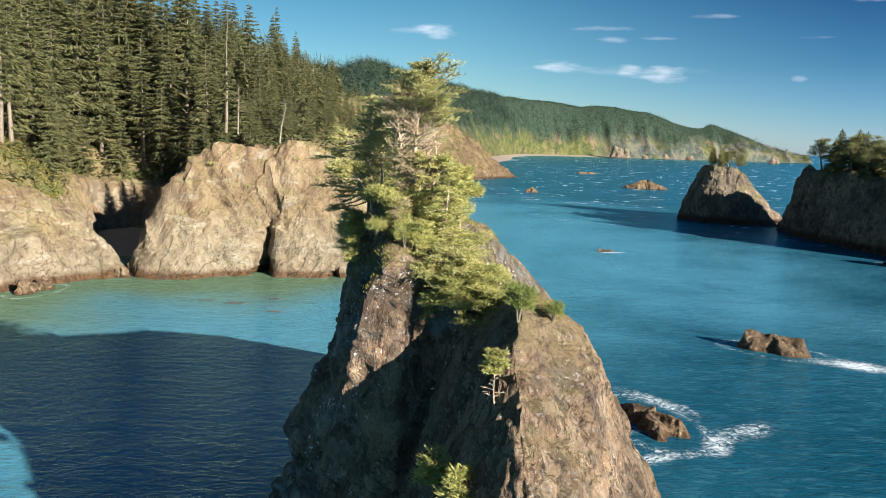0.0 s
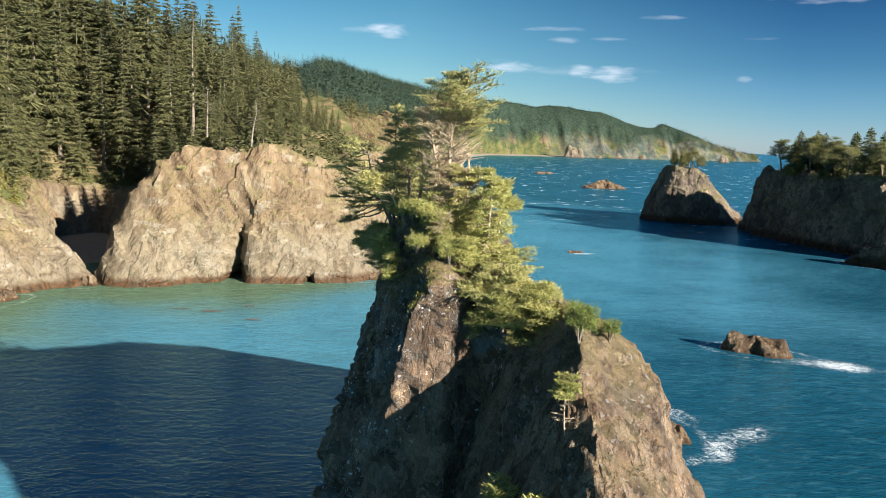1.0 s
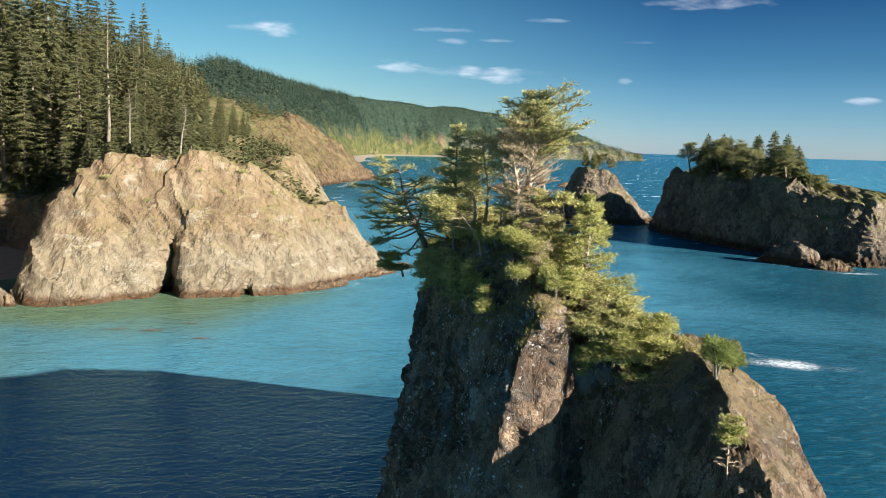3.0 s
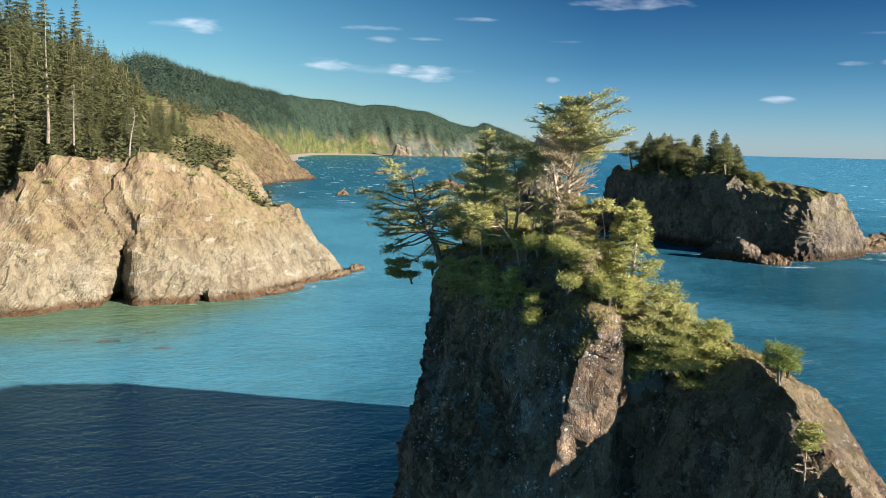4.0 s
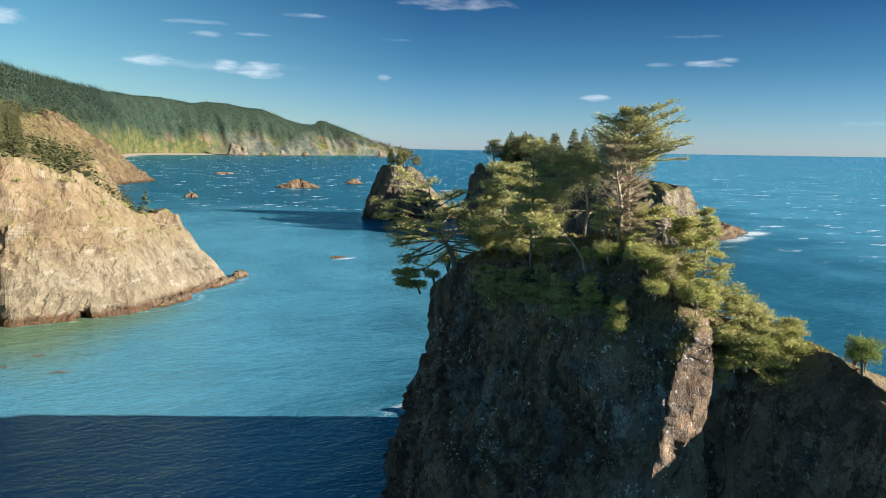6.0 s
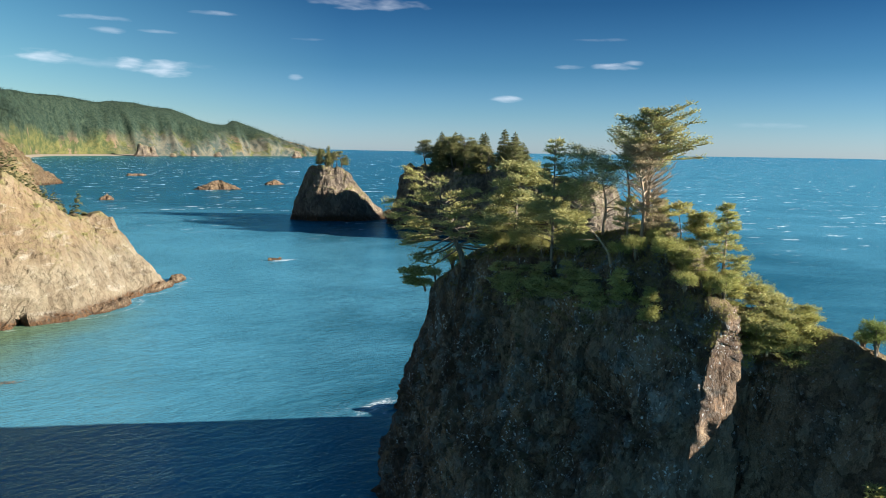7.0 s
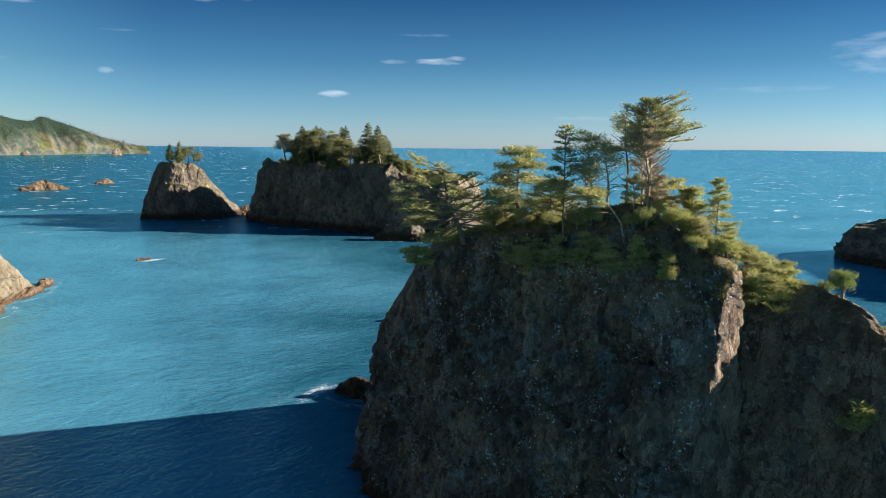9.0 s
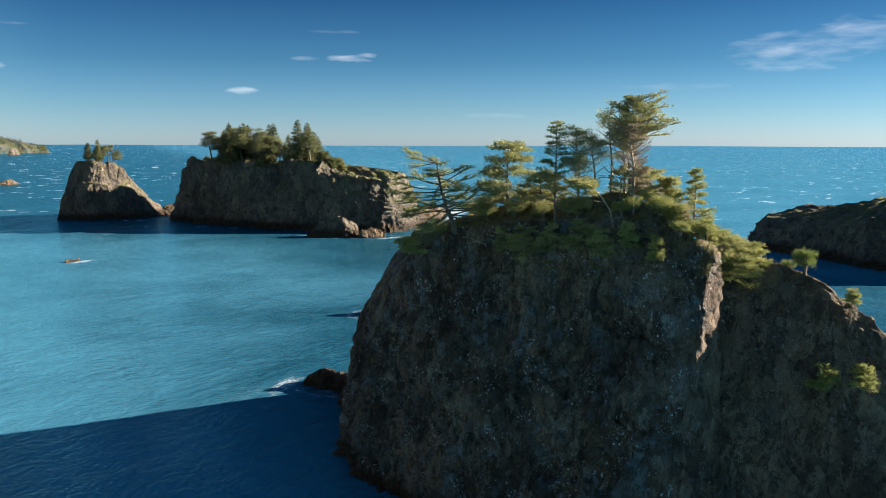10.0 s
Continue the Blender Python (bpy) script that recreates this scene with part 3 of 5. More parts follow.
def great_stack():
    ys = np.concatenate([np.linspace(22, 44.8, 150, endpoint=False), np.linspace(44.8, 47.4, 44, endpoint=False), np.linspace(47.4, 90, 290, endpoint=False), np.linspace(90, 104, 48)])

    def at(values):
        return np.interp(ys, S_Y, values)

    lf, l, lz, t, tz, r, rz, rf, lb, rb = (at(v) for v in (S_LEFT_FOOT, S_LEFT, S_LEFT_Z, S_TOP, S_TOP_Z, S_RIGHT, S_RIGHT_Z, S_RIGHT_FOOT, S_LEFT_BULGE, S_RIGHT_BULGE))
    foot = np.full_like(ys, -3.0)
    knots = np.stack([np.stack([lf, foot], 1), np.stack([l, lz], 1), np.stack([t, tz], 1), np.stack([r, rz], 1), np.stack([rf, foot], 1)], 1)
    v = np.concatenate([np.linspace(0, 1, 210, endpoint=False), np.linspace(1, 2, 32, endpoint=False), np.linspace(2, 3, 36, endpoint=False), np.linspace(3, 4, 130)])
    k = np.minimum(v.astype(int), 3)
    f = v - k
    sec = knots[:, k] * (1 - f)[None, :, None] + knots[:, k + 1] * f[None, :, None]
    sec[:, :, 0] += np.sin(math.pi * f)[None, :] * (np.where(k == 0, -1, 0)[None, :] * lb[:, None] + np.where(k == 3, 1, 0)[None, :] * rb[:, None])
    for _ in range(5):
        sec[:, 1:-1] = 0.25 * sec[:, :-2] + 0.5 * sec[:, 1:-1] + 0.25 * sec[:, 2:]
    g = np.stack([sec[:, :, 0], np.repeat(ys[:, None], len(v), 1), sec[:, :, 1]], 2)
    x, y, z = g[:, :, 0], g[:, :, 1], g[:, :, 2]
    # the gully between the lit nose and the low front ridge
    gully = np.clip((x + 4.9) / 1.5, 0, 1) * np.clip((1.2 - x) / 1.5, 0, 1) * np.clip((y - 43.6) / 2.2, 0, 1) * np.clip((58 - y) / 9, 0, 1) * np.clip((z - 9) / 5, 0, 1) * np.clip((27.6 - z) / 2, 0, 1)
    g[:, :, 1] += 2.0 * gully
    p = g.reshape(-1, 3)
    wob = np.stack([fbm(p / 9.0, 3, 90), 0.6 * fbm(p / 9.0, 3, 95), 0.3 * fbm(p / 7.0, 3, 99)], 1) * 0.35
    g = (p + wob).reshape(g.shape)
    west = np.clip((1.0 - v) * 4, 0, 1)[None, :] * np.clip((ys - 47.0) / 4.0, 0, 1)[:, None]
    return knobbly(g, (0.42 + 0.85 * west).ravel(), 3)


STACK = great_stack()


def split_stack():
    """The stack's body: the low front ridge, two walls and the crest."""
    root = new("rock_island")
    rows, cols = STACK.shape[0] - 1, STACK.shape[1] - 1
    i, j = np.meshgrid(np.arange(rows), np.arange(cols), indexing="ij")
    front = i < 176
    for name, keep in (("ridge", front), ("wall", ~front & (j < 200)), ("summit", ~front & (j >= 200) & (j < 284)), ("wall", ~front & (j >= 284))):
        me = grid_mesh(name, STACK, keep=keep, smooth=True)
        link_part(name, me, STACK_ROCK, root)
    return tagged(root, "tall brown weathered rock stack with a wooded top in the sea", "sea stack")


split_stack()
STACK_POINTS = STACK.reshape(-1, 3)


def stack_top(x, y, reach=0.7):
    d = np.hypot(STACK_POINTS[:, 0] - x, STACK_POINTS[:, 1] - y)
    near = d < reach
    return float(STACK_POINTS[near, 2].max()) if near.any() else 20.0


def mesa(name, outline, heights, inset, seed, amp, size, material, label, category, n=220, rows=44, group="", smooth_top=0.35, lean=1.3, middle=None):
    """A free-standing rock: walls on a closed outline that lean in by inset up to the given heights, and a cap."""
    leans = np.array(lean, float) * np.ones(len(outline))
    ring = np.column_stack([np.array(outline, float), np.array(heights, float), np.array(inset, float), leans])
    closed = curve_through(np.vstack([ring, ring[:1]]), n + 1)[:-1]
    base, h, ins, bow = closed[:, :2], np.maximum(closed[:, 2], 0.3), closed[:, 3], closed[:, 4]
    mid = base.mean(0) if middle is None else np.array(middle, float)
    to = mid - base
    dist = np.linalg.norm(to, axis=1)
    levels = []
    for v in np.linspace(0, 1, rows):
        k = np.minimum(ins * (v ** bow), dist * 0.93) / dist
        levels.append(np.column_stack([base + to * k[:, None], -2.5 + (h + 2.5) * v]))
    lip = levels[-1]
    peak = h.mean() * (1 - smooth_top) + h.max() * smooth_top
    for v in np.linspace(0, 1, 16)[1:]:
        xy = lip[:, :2] + (mid - lip[:, :2]) * v
        levels.append(np.column_stack([xy, lip[:, 2] + (peak - lip[:, 2]) * (v ** 0.8)]))
    g = np.array(levels)
    pad = np.concatenate([g, g[:, :1]], 1)
    out = rough(pad, amp, size, seed, 0.7, -1.0, 0.2, 4.0)[:, :-1]
    area = sum(base[i, 0] * base[i - 1, 1] - base[i - 1, 0] * base[i, 1] for i in range(len(base)))
    if area > 0:
        out = rough(pad, amp, size, seed, 0.7, 1.0, 0.2, 4.0)[:, :-1]
    if category == "sea stack":
        ob = new(name)
        k = np.arange(out.shape[0] - 1)[:, None] * np.ones((1, out.shape[1]), int)
        link_part("wall", grid_mesh("wall", out, close=True, keep=k < rows - 1), material, ob)
        link_part("summit", grid_mesh("summit", out, close=True, keep=k >= rows - 1), material, ob)
    else:
        ob = link_part(name, grid_mesh(name, out, close=True), material)
    tagged(ob, label, category, group)
    return ob, out.reshape(-1, 3)


def oval(cx, cy, a, b, turn, n=9, jitter=0.15, seed=0):
    rnd = random.Random(seed)
    pts = []
    for i in range(n):
        w = 2 * math.pi * i / n
        k = 1 + rnd.uniform(-jitter, jitter)
        u, v = a * k * math.cos(w), b * k * math.sin(w)
        pts.append((cx + u * math.cos(turn) - v * math.sin(turn), cy + u * math.sin(turn) + v * math.cos(turn)))
    return pts


big_island, BIG_POINTS = mesa("rock_island", [(139, 320), (143, 292), (147, 267), (153, 246), (166, 229), (184, 234), (205, 246), (216, 258), (204, 300), (172, 347), (147, 346)],
    [25, 26, 26, 24, 21, 21, 19, 13, 21, 27, 26], [7, 6, 6, 8, 6, 6, 9, 10, 12, 14, 11], 11, 2.6, 13.0, ISLAND_ROCK,
    "broad dark rock island with sheer walls and a wooded top", "sea stack", 560, 110)
small_stack, SMALL_POINTS = mesa("rock_island", [(111, 380), (118, 367), (131, 359), (150, 359), (168, 368), (160, 385), (144, 395), (122, 393)],
    [24.5, 25, 24, 22.5, 20.5, 21, 23.5, 24.5], [11, 8, 11, 19, 30, 22, 13, 8], 21, 1.5, 9.0, ISLAND_ROCK,
    "cone-shaped dark rock stack with a grassy top and a few trees", "sea stack", 360, 80, lean=(1.6, 1.5, 1.3, 0.9, 0.7, 0.75, 1.2, 1.5), middle=(130, 378))
right_rock, RIGHT_POINTS = mesa("rock_island", [(207, 104), (196, 88), (180, 62), (176, 30), (215, 20), (250, 50), (248, 95), (225, 112)],
    [7, 8, 12, 19, 22, 18, 10, 7], [5, 5, 6, 10, 12, 12, 8, 6], 31, 3.0, 12.0, ISLAND_ROCK,
    "dark low rock island with steep sides in the open sea", "sea stack", 240, 50)
ROCKS = []


def sea_rock(cx, cy, a, b, turn, h, seed, label, material=SHORE_ROCK, size=3.0, amp=0.6, n=110, taper=0.0):
    o = oval(cx, cy, a, b, turn, 10, 0.2, seed)
    rnd = random.Random(seed + 5)
    ob, _ = mesa("sea_rock", o, [h * rnd.uniform(0.1 + 0.4 * taper, 1.0) * (1 - taper * min(1, (((q[0] - cx) * math.cos(turn) + (q[1] - cy) * math.sin(turn)) / a) ** 2)) for q in o], [min(a, b) * rnd.uniform(0.85, 1.0) for _ in o], seed, amp, size, material, label, "sea rock", n, 24, "sea rocks", 0.6, 0.6)
    ROCKS.append((cx, cy, a, b, turn))
    return ob


sea_rock(55, 132, 8.5, 4.0, -0.6, 2.9, 51, "low brown wave-washed rock with white surf at its end", SHORE_ROCK, 4.0, 0.4)
sea_rock(23.5, 95, 9.5, 5.0, 1.9, 1.7, 52, "brown weed-covered rock ledge at the foot of the great stack", SHORE_ROCK, 3.0, 0.45)
sea_rock(16, 99, 8, 4.5, 2.2, 2.5, 53, "brown rock shelf joining the foot of the great stack")
sea_rock(11.5, 105.5, 6.0, 3.0, 1.75, 2.8, 54, "dark wet rock toe in the surf behind the great stack", ISLAND_ROCK)
sea_rock(163, 645, 24, 9, -0.1, 8, 55, "long low tan rock islet in open water", SHORE_ROCK, 7.0, 1.8, 110, 0.95)
sea_rock(236, 705, 12, 6, 0.1, 5, 56, "small low tan rock islet in open water", SHORE_ROCK, 6.0, 1.3, 110, 0.95)
sea_rock(60, 545, 8, 4, 0, 4, 57, "small tan rock in open water", SHORE_ROCK, 5.0, 1.0, 110, 0.95)
sea_rock(50, 252, 3.2, 1.2, 0.2, 0.8, 58, "nearly awash dark rock with a line of foam")
sea_rock(167, 925, 14, 5, 0.1, 2.0, 59, "dark rock awash in a line of foam")
sea_rock(143, 237, 13, 5, -0.9, 8, 60, "jagged dark rock at the foot of the wooded island", ISLAND_ROCK, 5.0, 1.3)
sea_rock(150, 224, 8, 4, -0.5, 3.5, 61, "low dark rock awash by the wooded island", SHORE_ROCK, 4.0, 1.0)
sea_rock(228, 258, 24, 8, 0.45, 5.0, 62, "low brown rock tail running out from the wooded island", SHORE_ROCK, 6.0, 1.4)
sea_rock(168, 372, 12, 5, -0.3, 5.0, 63, "low brown rock shelf between two stacks", SHORE_ROCK, 5.0, 1.2)
sea_rock(490, 2190, 34, 18, 0.1, 30, 64, "pale jagged rock off the far headland", ISLAND_ROCK, 20.0, 5.0, 80)
sea_rock(552, 2180, 12, 7, 0.1, 9, 65, "small rock off the far headland", CLIFF_ROCK, 12.0, 3.0, 60)
sea_rock(630, 2250, 14, 9, 0.1, 16, 66, "tan rock off the far headland", ISLAND_ROCK, 14.0, 4.0, 60)
sea_rock(700, 2260, 16, 9, 0.1, 13, 67, "tan rock off the far headland", ISLAND_ROCK, 14.0, 4.0, 60)
sea_rock(905, 2180, 20, 14, 0.1, 32, 68, "square brown rock standing off the far headland", ISLAND_ROCK, 14.0, 2.5, 60)
sea_rock(900, 2420, 26, 14, 0.1, 13, 69, "low rocks below the far headland", ISLAND_ROCK, 20.0, 4.0, 60)


sea_rock(6, 217.5, 9, 3.0, 0.85, 1.6, 75, "low reddish-brown rock shelf at the headland's foot", SHORE_ROCK, 4.0, 0.7)
sea_rock(-9, 197.5, 9, 2.6, 0.75, 1.5, 76, "low reddish-brown rock shelf at the headland's foot", SHORE_ROCK, 4.0, 0.7)
sea_rock(13, 226.5, 5, 2.2, 0.9, 1.5, 77, "low brown rock at the headland's tip", SHORE_ROCK, 4.0, 0.7)
sea_rock(-74.5, 178.5, 3.2, 2.2, 0.3, 3.0, 78, "grey boulder at the mouth of the cove", SHORE_ROCK, 4.0, 0.7)
sea_rock(-84, 160, 7, 3.0, 1.4, 2.2, 79, "grey boulders at the foot of the near shore", SHORE_ROCK, 4.0, 0.9)


# The coast: a cliff from the water's edge to its lip, and the wooded slope behind it.
def coast(name, base, lip, n, rows, amp, size, seed, material, label, tuck=10.0, caves=()):
    bp = np.array(base, float)
    lp = np.array(lip, float)
    fine = curve_through(np.column_stack([bp, lp]), n * 2)
    b, l = fine[:, :2], fine[:, 2:]
    out = l[:, :2] - b
    out = out / (np.linalg.norm(out, axis=1, keepdims=True) + 1e-6)
    levels = []
    for v in np.linspace(0, 1, rows):
        k = v ** 1.15
        levels.append(np.column_stack([b + (l[:, :2] - b) * k, -3 + (l[:, 2] + 3) * v]))
    for v in np.linspace(0, 1, 10)[1:]:
        levels.append(np.column_stack([l[:, :2] + out * tuck * v, l[:, 2] + 0.6 * math.sin(v * 3.1) - 3.0 * v * v]))
    g = np.array(levels)
    for cx, cy, wide, high, deep in caves:
        up = np.clip(1 - g[:, :, 2] / high, 0, 1)
        across = np.clip(1 - np.abs(g[:, :, 0] - cx - 0.12 * g[:, :, 2]) / (wide * (0.35 + 0.65 * up)), 0, 1)
        near = np.abs(g[:, :, 1] - cy) < 14
        g[:, :, 1] += near * deep * np.minimum(across * 1.8, 1) ** 0.8 * np.minimum(up * 1.6, 1)
    g = rough(g, amp, size, seed, 0.38, -1.0, 0.22, 3.8, (0.55, -0.25, 0.8))
    g = knobbly(g / 3.4, 0.13, seed + 100) * 3.4
    ob = link_part(name, grid_mesh(name, g), material)
    tagged(ob, label, "cliff", "", "structure")
    return g, l


A_BASE = [(-96, 110), (-87, 140), (-89, 160), (-84, 172), (-75, 181), (-84, 198), (-97, 222), (-104, 240), (-96, 246), (-88, 236), (-78, 208), (-73, 183), (-63, 178), (-53, 184), (-46, 187), (-44.3, 187.2), (-42, 186.6), (-38, 185), (-24, 187), (-14, 193), (-4, 204), (4, 215), (12.5, 227), (7, 233), (-1, 240), (-6, 262), (-2, 300), (4, 380), (3, 440), (-12, 470)]
A_LIP = [(-116, 112, 25), (-107, 142, 25), (-107, 164, 24), (-103, 178, 21), (-94, 192, 15), (-98, 206, 19.5), (-106, 226, 18.5), (-109, 247, 16), (-96, 255, 15), (-83, 243, 16.5), (-71, 214, 20), (-67, 194, 22), (-58.5, 195, 29.2), (-51, 197, 29.4), (-46, 198.6, 29.4), (-44.3, 199, 29.4), (-42, 199.3, 29.6), (-38, 200, 29.8), (-30, 204, 27.6), (-21.7, 208, 24.2), (-13.6, 214, 18.0), (-6.2, 221.5, 17.8), (-1, 225, 8), (0, 229, 7.5), (-8, 234, 15), (-18, 252, 26), (-17, 300, 27), (-14, 372, 27), (-14, 440, 26), (-26, 480, 26)]
A_GRID, A_EDGE = coast("cliff", A_BASE, A_LIP, 640, 80, 1.9, 17.0, 71, CLIFF_ROCK, "tan sunlit rock cliff of the near headland dropping into the sea", 10.0, [(-44.8, 190, 3.9, 14.0, 13.0), (-27.5, 189, 1.6, 3.5, 4.0)])
B_BASE = [(-34, 520), (-14, 575), (4, 622), (20, 668), (38, 712), (54, 742), (69, 766), (60, 785), (35, 800), (15, 840), (-10, 900)]
B_LIP = [(-80, 560, 38), (-62, 622, 43), (-44, 680, 47), (-24, 725, 51.5), (-12.7, 742, 55.5), (6, 748, 45), (30, 756, 26), (46, 772, 15), (15, 775, 30), (-15, 806, 42), (-40, 880, 45)]
B_GRID, B_EDGE = coast("cliff", B_BASE, B_LIP, 200, 40, 3.0, 16.0, 81, RED_ROCK, "reddish tan rock headland with a rounded hump", 16.0)


def inside(px, py, poly):
    hit = np.zeros(px.shape, bool)
    for (x0, y0), (x1, y1) in zip(poly, np.roll(poly, -1, axis=0)):
        cross = ((y0 > py) != (y1 > py)) & (px < (x1 - x0) * (py - y0) / (y1 - y0 + 1e-12) + x0)
        hit ^= cross
    return hit


def slope_height(x, y, edge, rise, cap, seed):
    """Ground height behind a cliff's lip, and the way inland from it."""
    e = edge[::4]
    shape = x.shape
    q = np.stack([x.ravel(), y.ravel()], 1)
    d = np.full(len(q), 9e9)
    z = np.zeros(len(q))
    wsum = np.zeros(len(q))
    for p in e:
        r = np.hypot(q[:, 0] - p[0], q[:, 1] - p[1])
        w = 1 / (r + 0.5) ** 4
        z += w * p[2]
        wsum += w
        d = np.minimum(d, r)
    z /= wsum
    n = fbm(np.column_stack([q / 26.0, np.zeros(len(q))]), 4, seed)
    back = np.maximum(-q[:, 0] - 72, 0) * 0.34 * np.clip((420 - q[:, 1]) / 150, 0, 1) * np.clip((d - 3) / 40, 0, 1) if cap < 70 else 0.0
    h = z - 0.4 + back + 1.2 * (1 - np.exp(-d / 3)) + cap * (1 - np.exp(-rise * np.maximum(d - 6, 0) / cap)) + n * np.minimum(d * 0.08, 3.0)
    return h.reshape(shape), d.reshape(shape)


def slope(name, edge, far, xs, ys, rise, cap, seed, label):
    poly = np.vstack([edge[:, :2], np.array(far, float)])
    gx, gy = np.meshgrid(xs, ys)
    h, d = slope_height(gx, gy, edge, rise, cap, seed)
    land = inside(gx, gy, poly)
    h = np.where(land, h, h - 3.0 - 2.2 * d)
    ok = land | (d < 3.5)
    keep = ok[:-1, :-1] & ok[1:, :-1] & ok[:-1, 1:] & ok[1:, 1:]
    g = np.stack([gx, gy, h], 2)
    ob = link_part(name, grid_mesh(name, g, keep=keep, smooth=True), HILL)
    tagged(ob, label, "hillside", "", "structure")
    return poly


A_FAR = [(-60, 620), (-330, 620), (-330, 100)]
B_FAR = [(-60, 1150), (-330, 1150), (-330, 470), (-80, 470)]
A_POLY = slope("ground", A_EDGE, A_FAR, np.arange(-330, 16, 2.0), np.arange(100, 622, 2.0), 0.42, 62.0, 5, "steep forest floor of brown earth and low green plants")
B_POLY = slope("ground", B_EDGE, B_FAR, np.arange(-330, 72, 5.0), np.arange(470, 1152, 5.0), 0.30, 75.0, 6, "wooded slope behind the second headland")
tagged(link_part("beach", raw_mesh("beach", [(-112, 205, 1.2), (-78, 205, -0.6), (-80, 262, 3.0), (-116, 262, 3.0)], [(0, 1, 2, 3)]), SAND), "small grey sand beach at the back of the cove", "beach", "", "structure")

# The far shore: a long wooded ridge above bluffs and a beach, out to a low cape.
C_CREST = [(-250, 520, 80), (-200, 700, 95), (-113, 844, 105), (-103, 1047, 127), (-88, 1249, 136), (1, 1702, 148), (168, 2144, 152), (276, 2284, 153), (386, 2369, 145), (468, 2405, 149), (548, 2419, 141), (622, 2443, 136), (715, 2459, 106), (791, 2477, 96), (853, 2562, 113), (919, 2539, 89), (1007, 2527, 56), (1097, 2522, 33), (1141, 2502, 25)]
C_BASE = [(-60, 620), (-20, 800), (0, 930), (20, 1050), (40, 1250), (110, 1650), (205, 2080), (300, 2180), (400, 2230), (470, 2250), (545, 2255), (620, 2280), (705, 2300), (780, 2330), (850, 2380), (920, 2400), (1010, 2430), (1100, 2450), (1150, 2470)]


def far_shore():
    both = curve_through(np.column_stack([np.array(C_BASE, float), np.array(C_CREST, float)]), 420)
    b, c = both[:, :2], both[:, 2:]
    levels = []
    for v in np.linspace(0, 1, 56):
        levels.append(np.column_stack([b + (c[:, :2] - b) * v, -2 + (c[:, 2] + 2) * (1 - (1 - v) ** 1.5)]))
    for v in np.linspace(0, 1, 8)[1:]:
        levels.append(np.column_stack([c[:, :2] + (c[:, :2] - b) * v * 0.6, c[:, 2] * (1 - 0.5 * v)]))
    g = np.array(levels)
    run = np.linspace(0, 1, 420)[None, :] * np.ones((g.shape[0], 1))
    p = np.stack([run.ravel() * 46, g[:, :, 2].ravel() * 0.006, np.zeros(run.size)], 1)
    ribs = fbm(p, 4, 301, ridged=True).reshape(run.shape)
    body = np.sin(np.clip(g[:, :, 2] / (g[:, :, 2].max(0) + 1e-6), 0, 1) * math.pi)
    push = (b - c[:, :2]) / np.linalg.norm(b - c[:, :2], axis=1, keepdims=True)
    g[:, :, :2] += push[None] * (ribs * body * np.where(c[:, 0] > 430, 19, 15)[None])[:, :, None]
    q = g.reshape(-1, 3)
    g[:, :, 2] += (6.0 * fbm(q / 75.0, 5, 311)).reshape(run.shape) * body.clip(0.45, 1)
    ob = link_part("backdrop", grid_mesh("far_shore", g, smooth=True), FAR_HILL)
    tagged(ob, "long wooded ridge with grassy bluffs beyond the bay", "hills", "", "structure")
    return g


FAR = far_shore()


def far_beach():
    line = curve_through(C_BASE[4:10], 60)
    way = np.gradient(line, axis=0)
    out = np.column_stack([way[:, 1], -way[:, 0]])
    out /= np.linalg.norm(out, axis=1, keepdims=True)
    wide = (34 + 12 * np.sin(np.linspace(0, 9, 60)))[:, None]
    g = np.stack([np.column_stack([line - out * 14, np.full(60, 5.0)]), np.column_stack([line + out * wide * 0.5, np.full(60, 2.2)]), np.column_stack([line + out * wide, np.full(60, -0.5)])])
    return tagged(link_part("beach", grid_mesh("beach", g, smooth=True), SAND), "pale sand beach under the far bluffs", "beach", "", "structure")


far_beach()


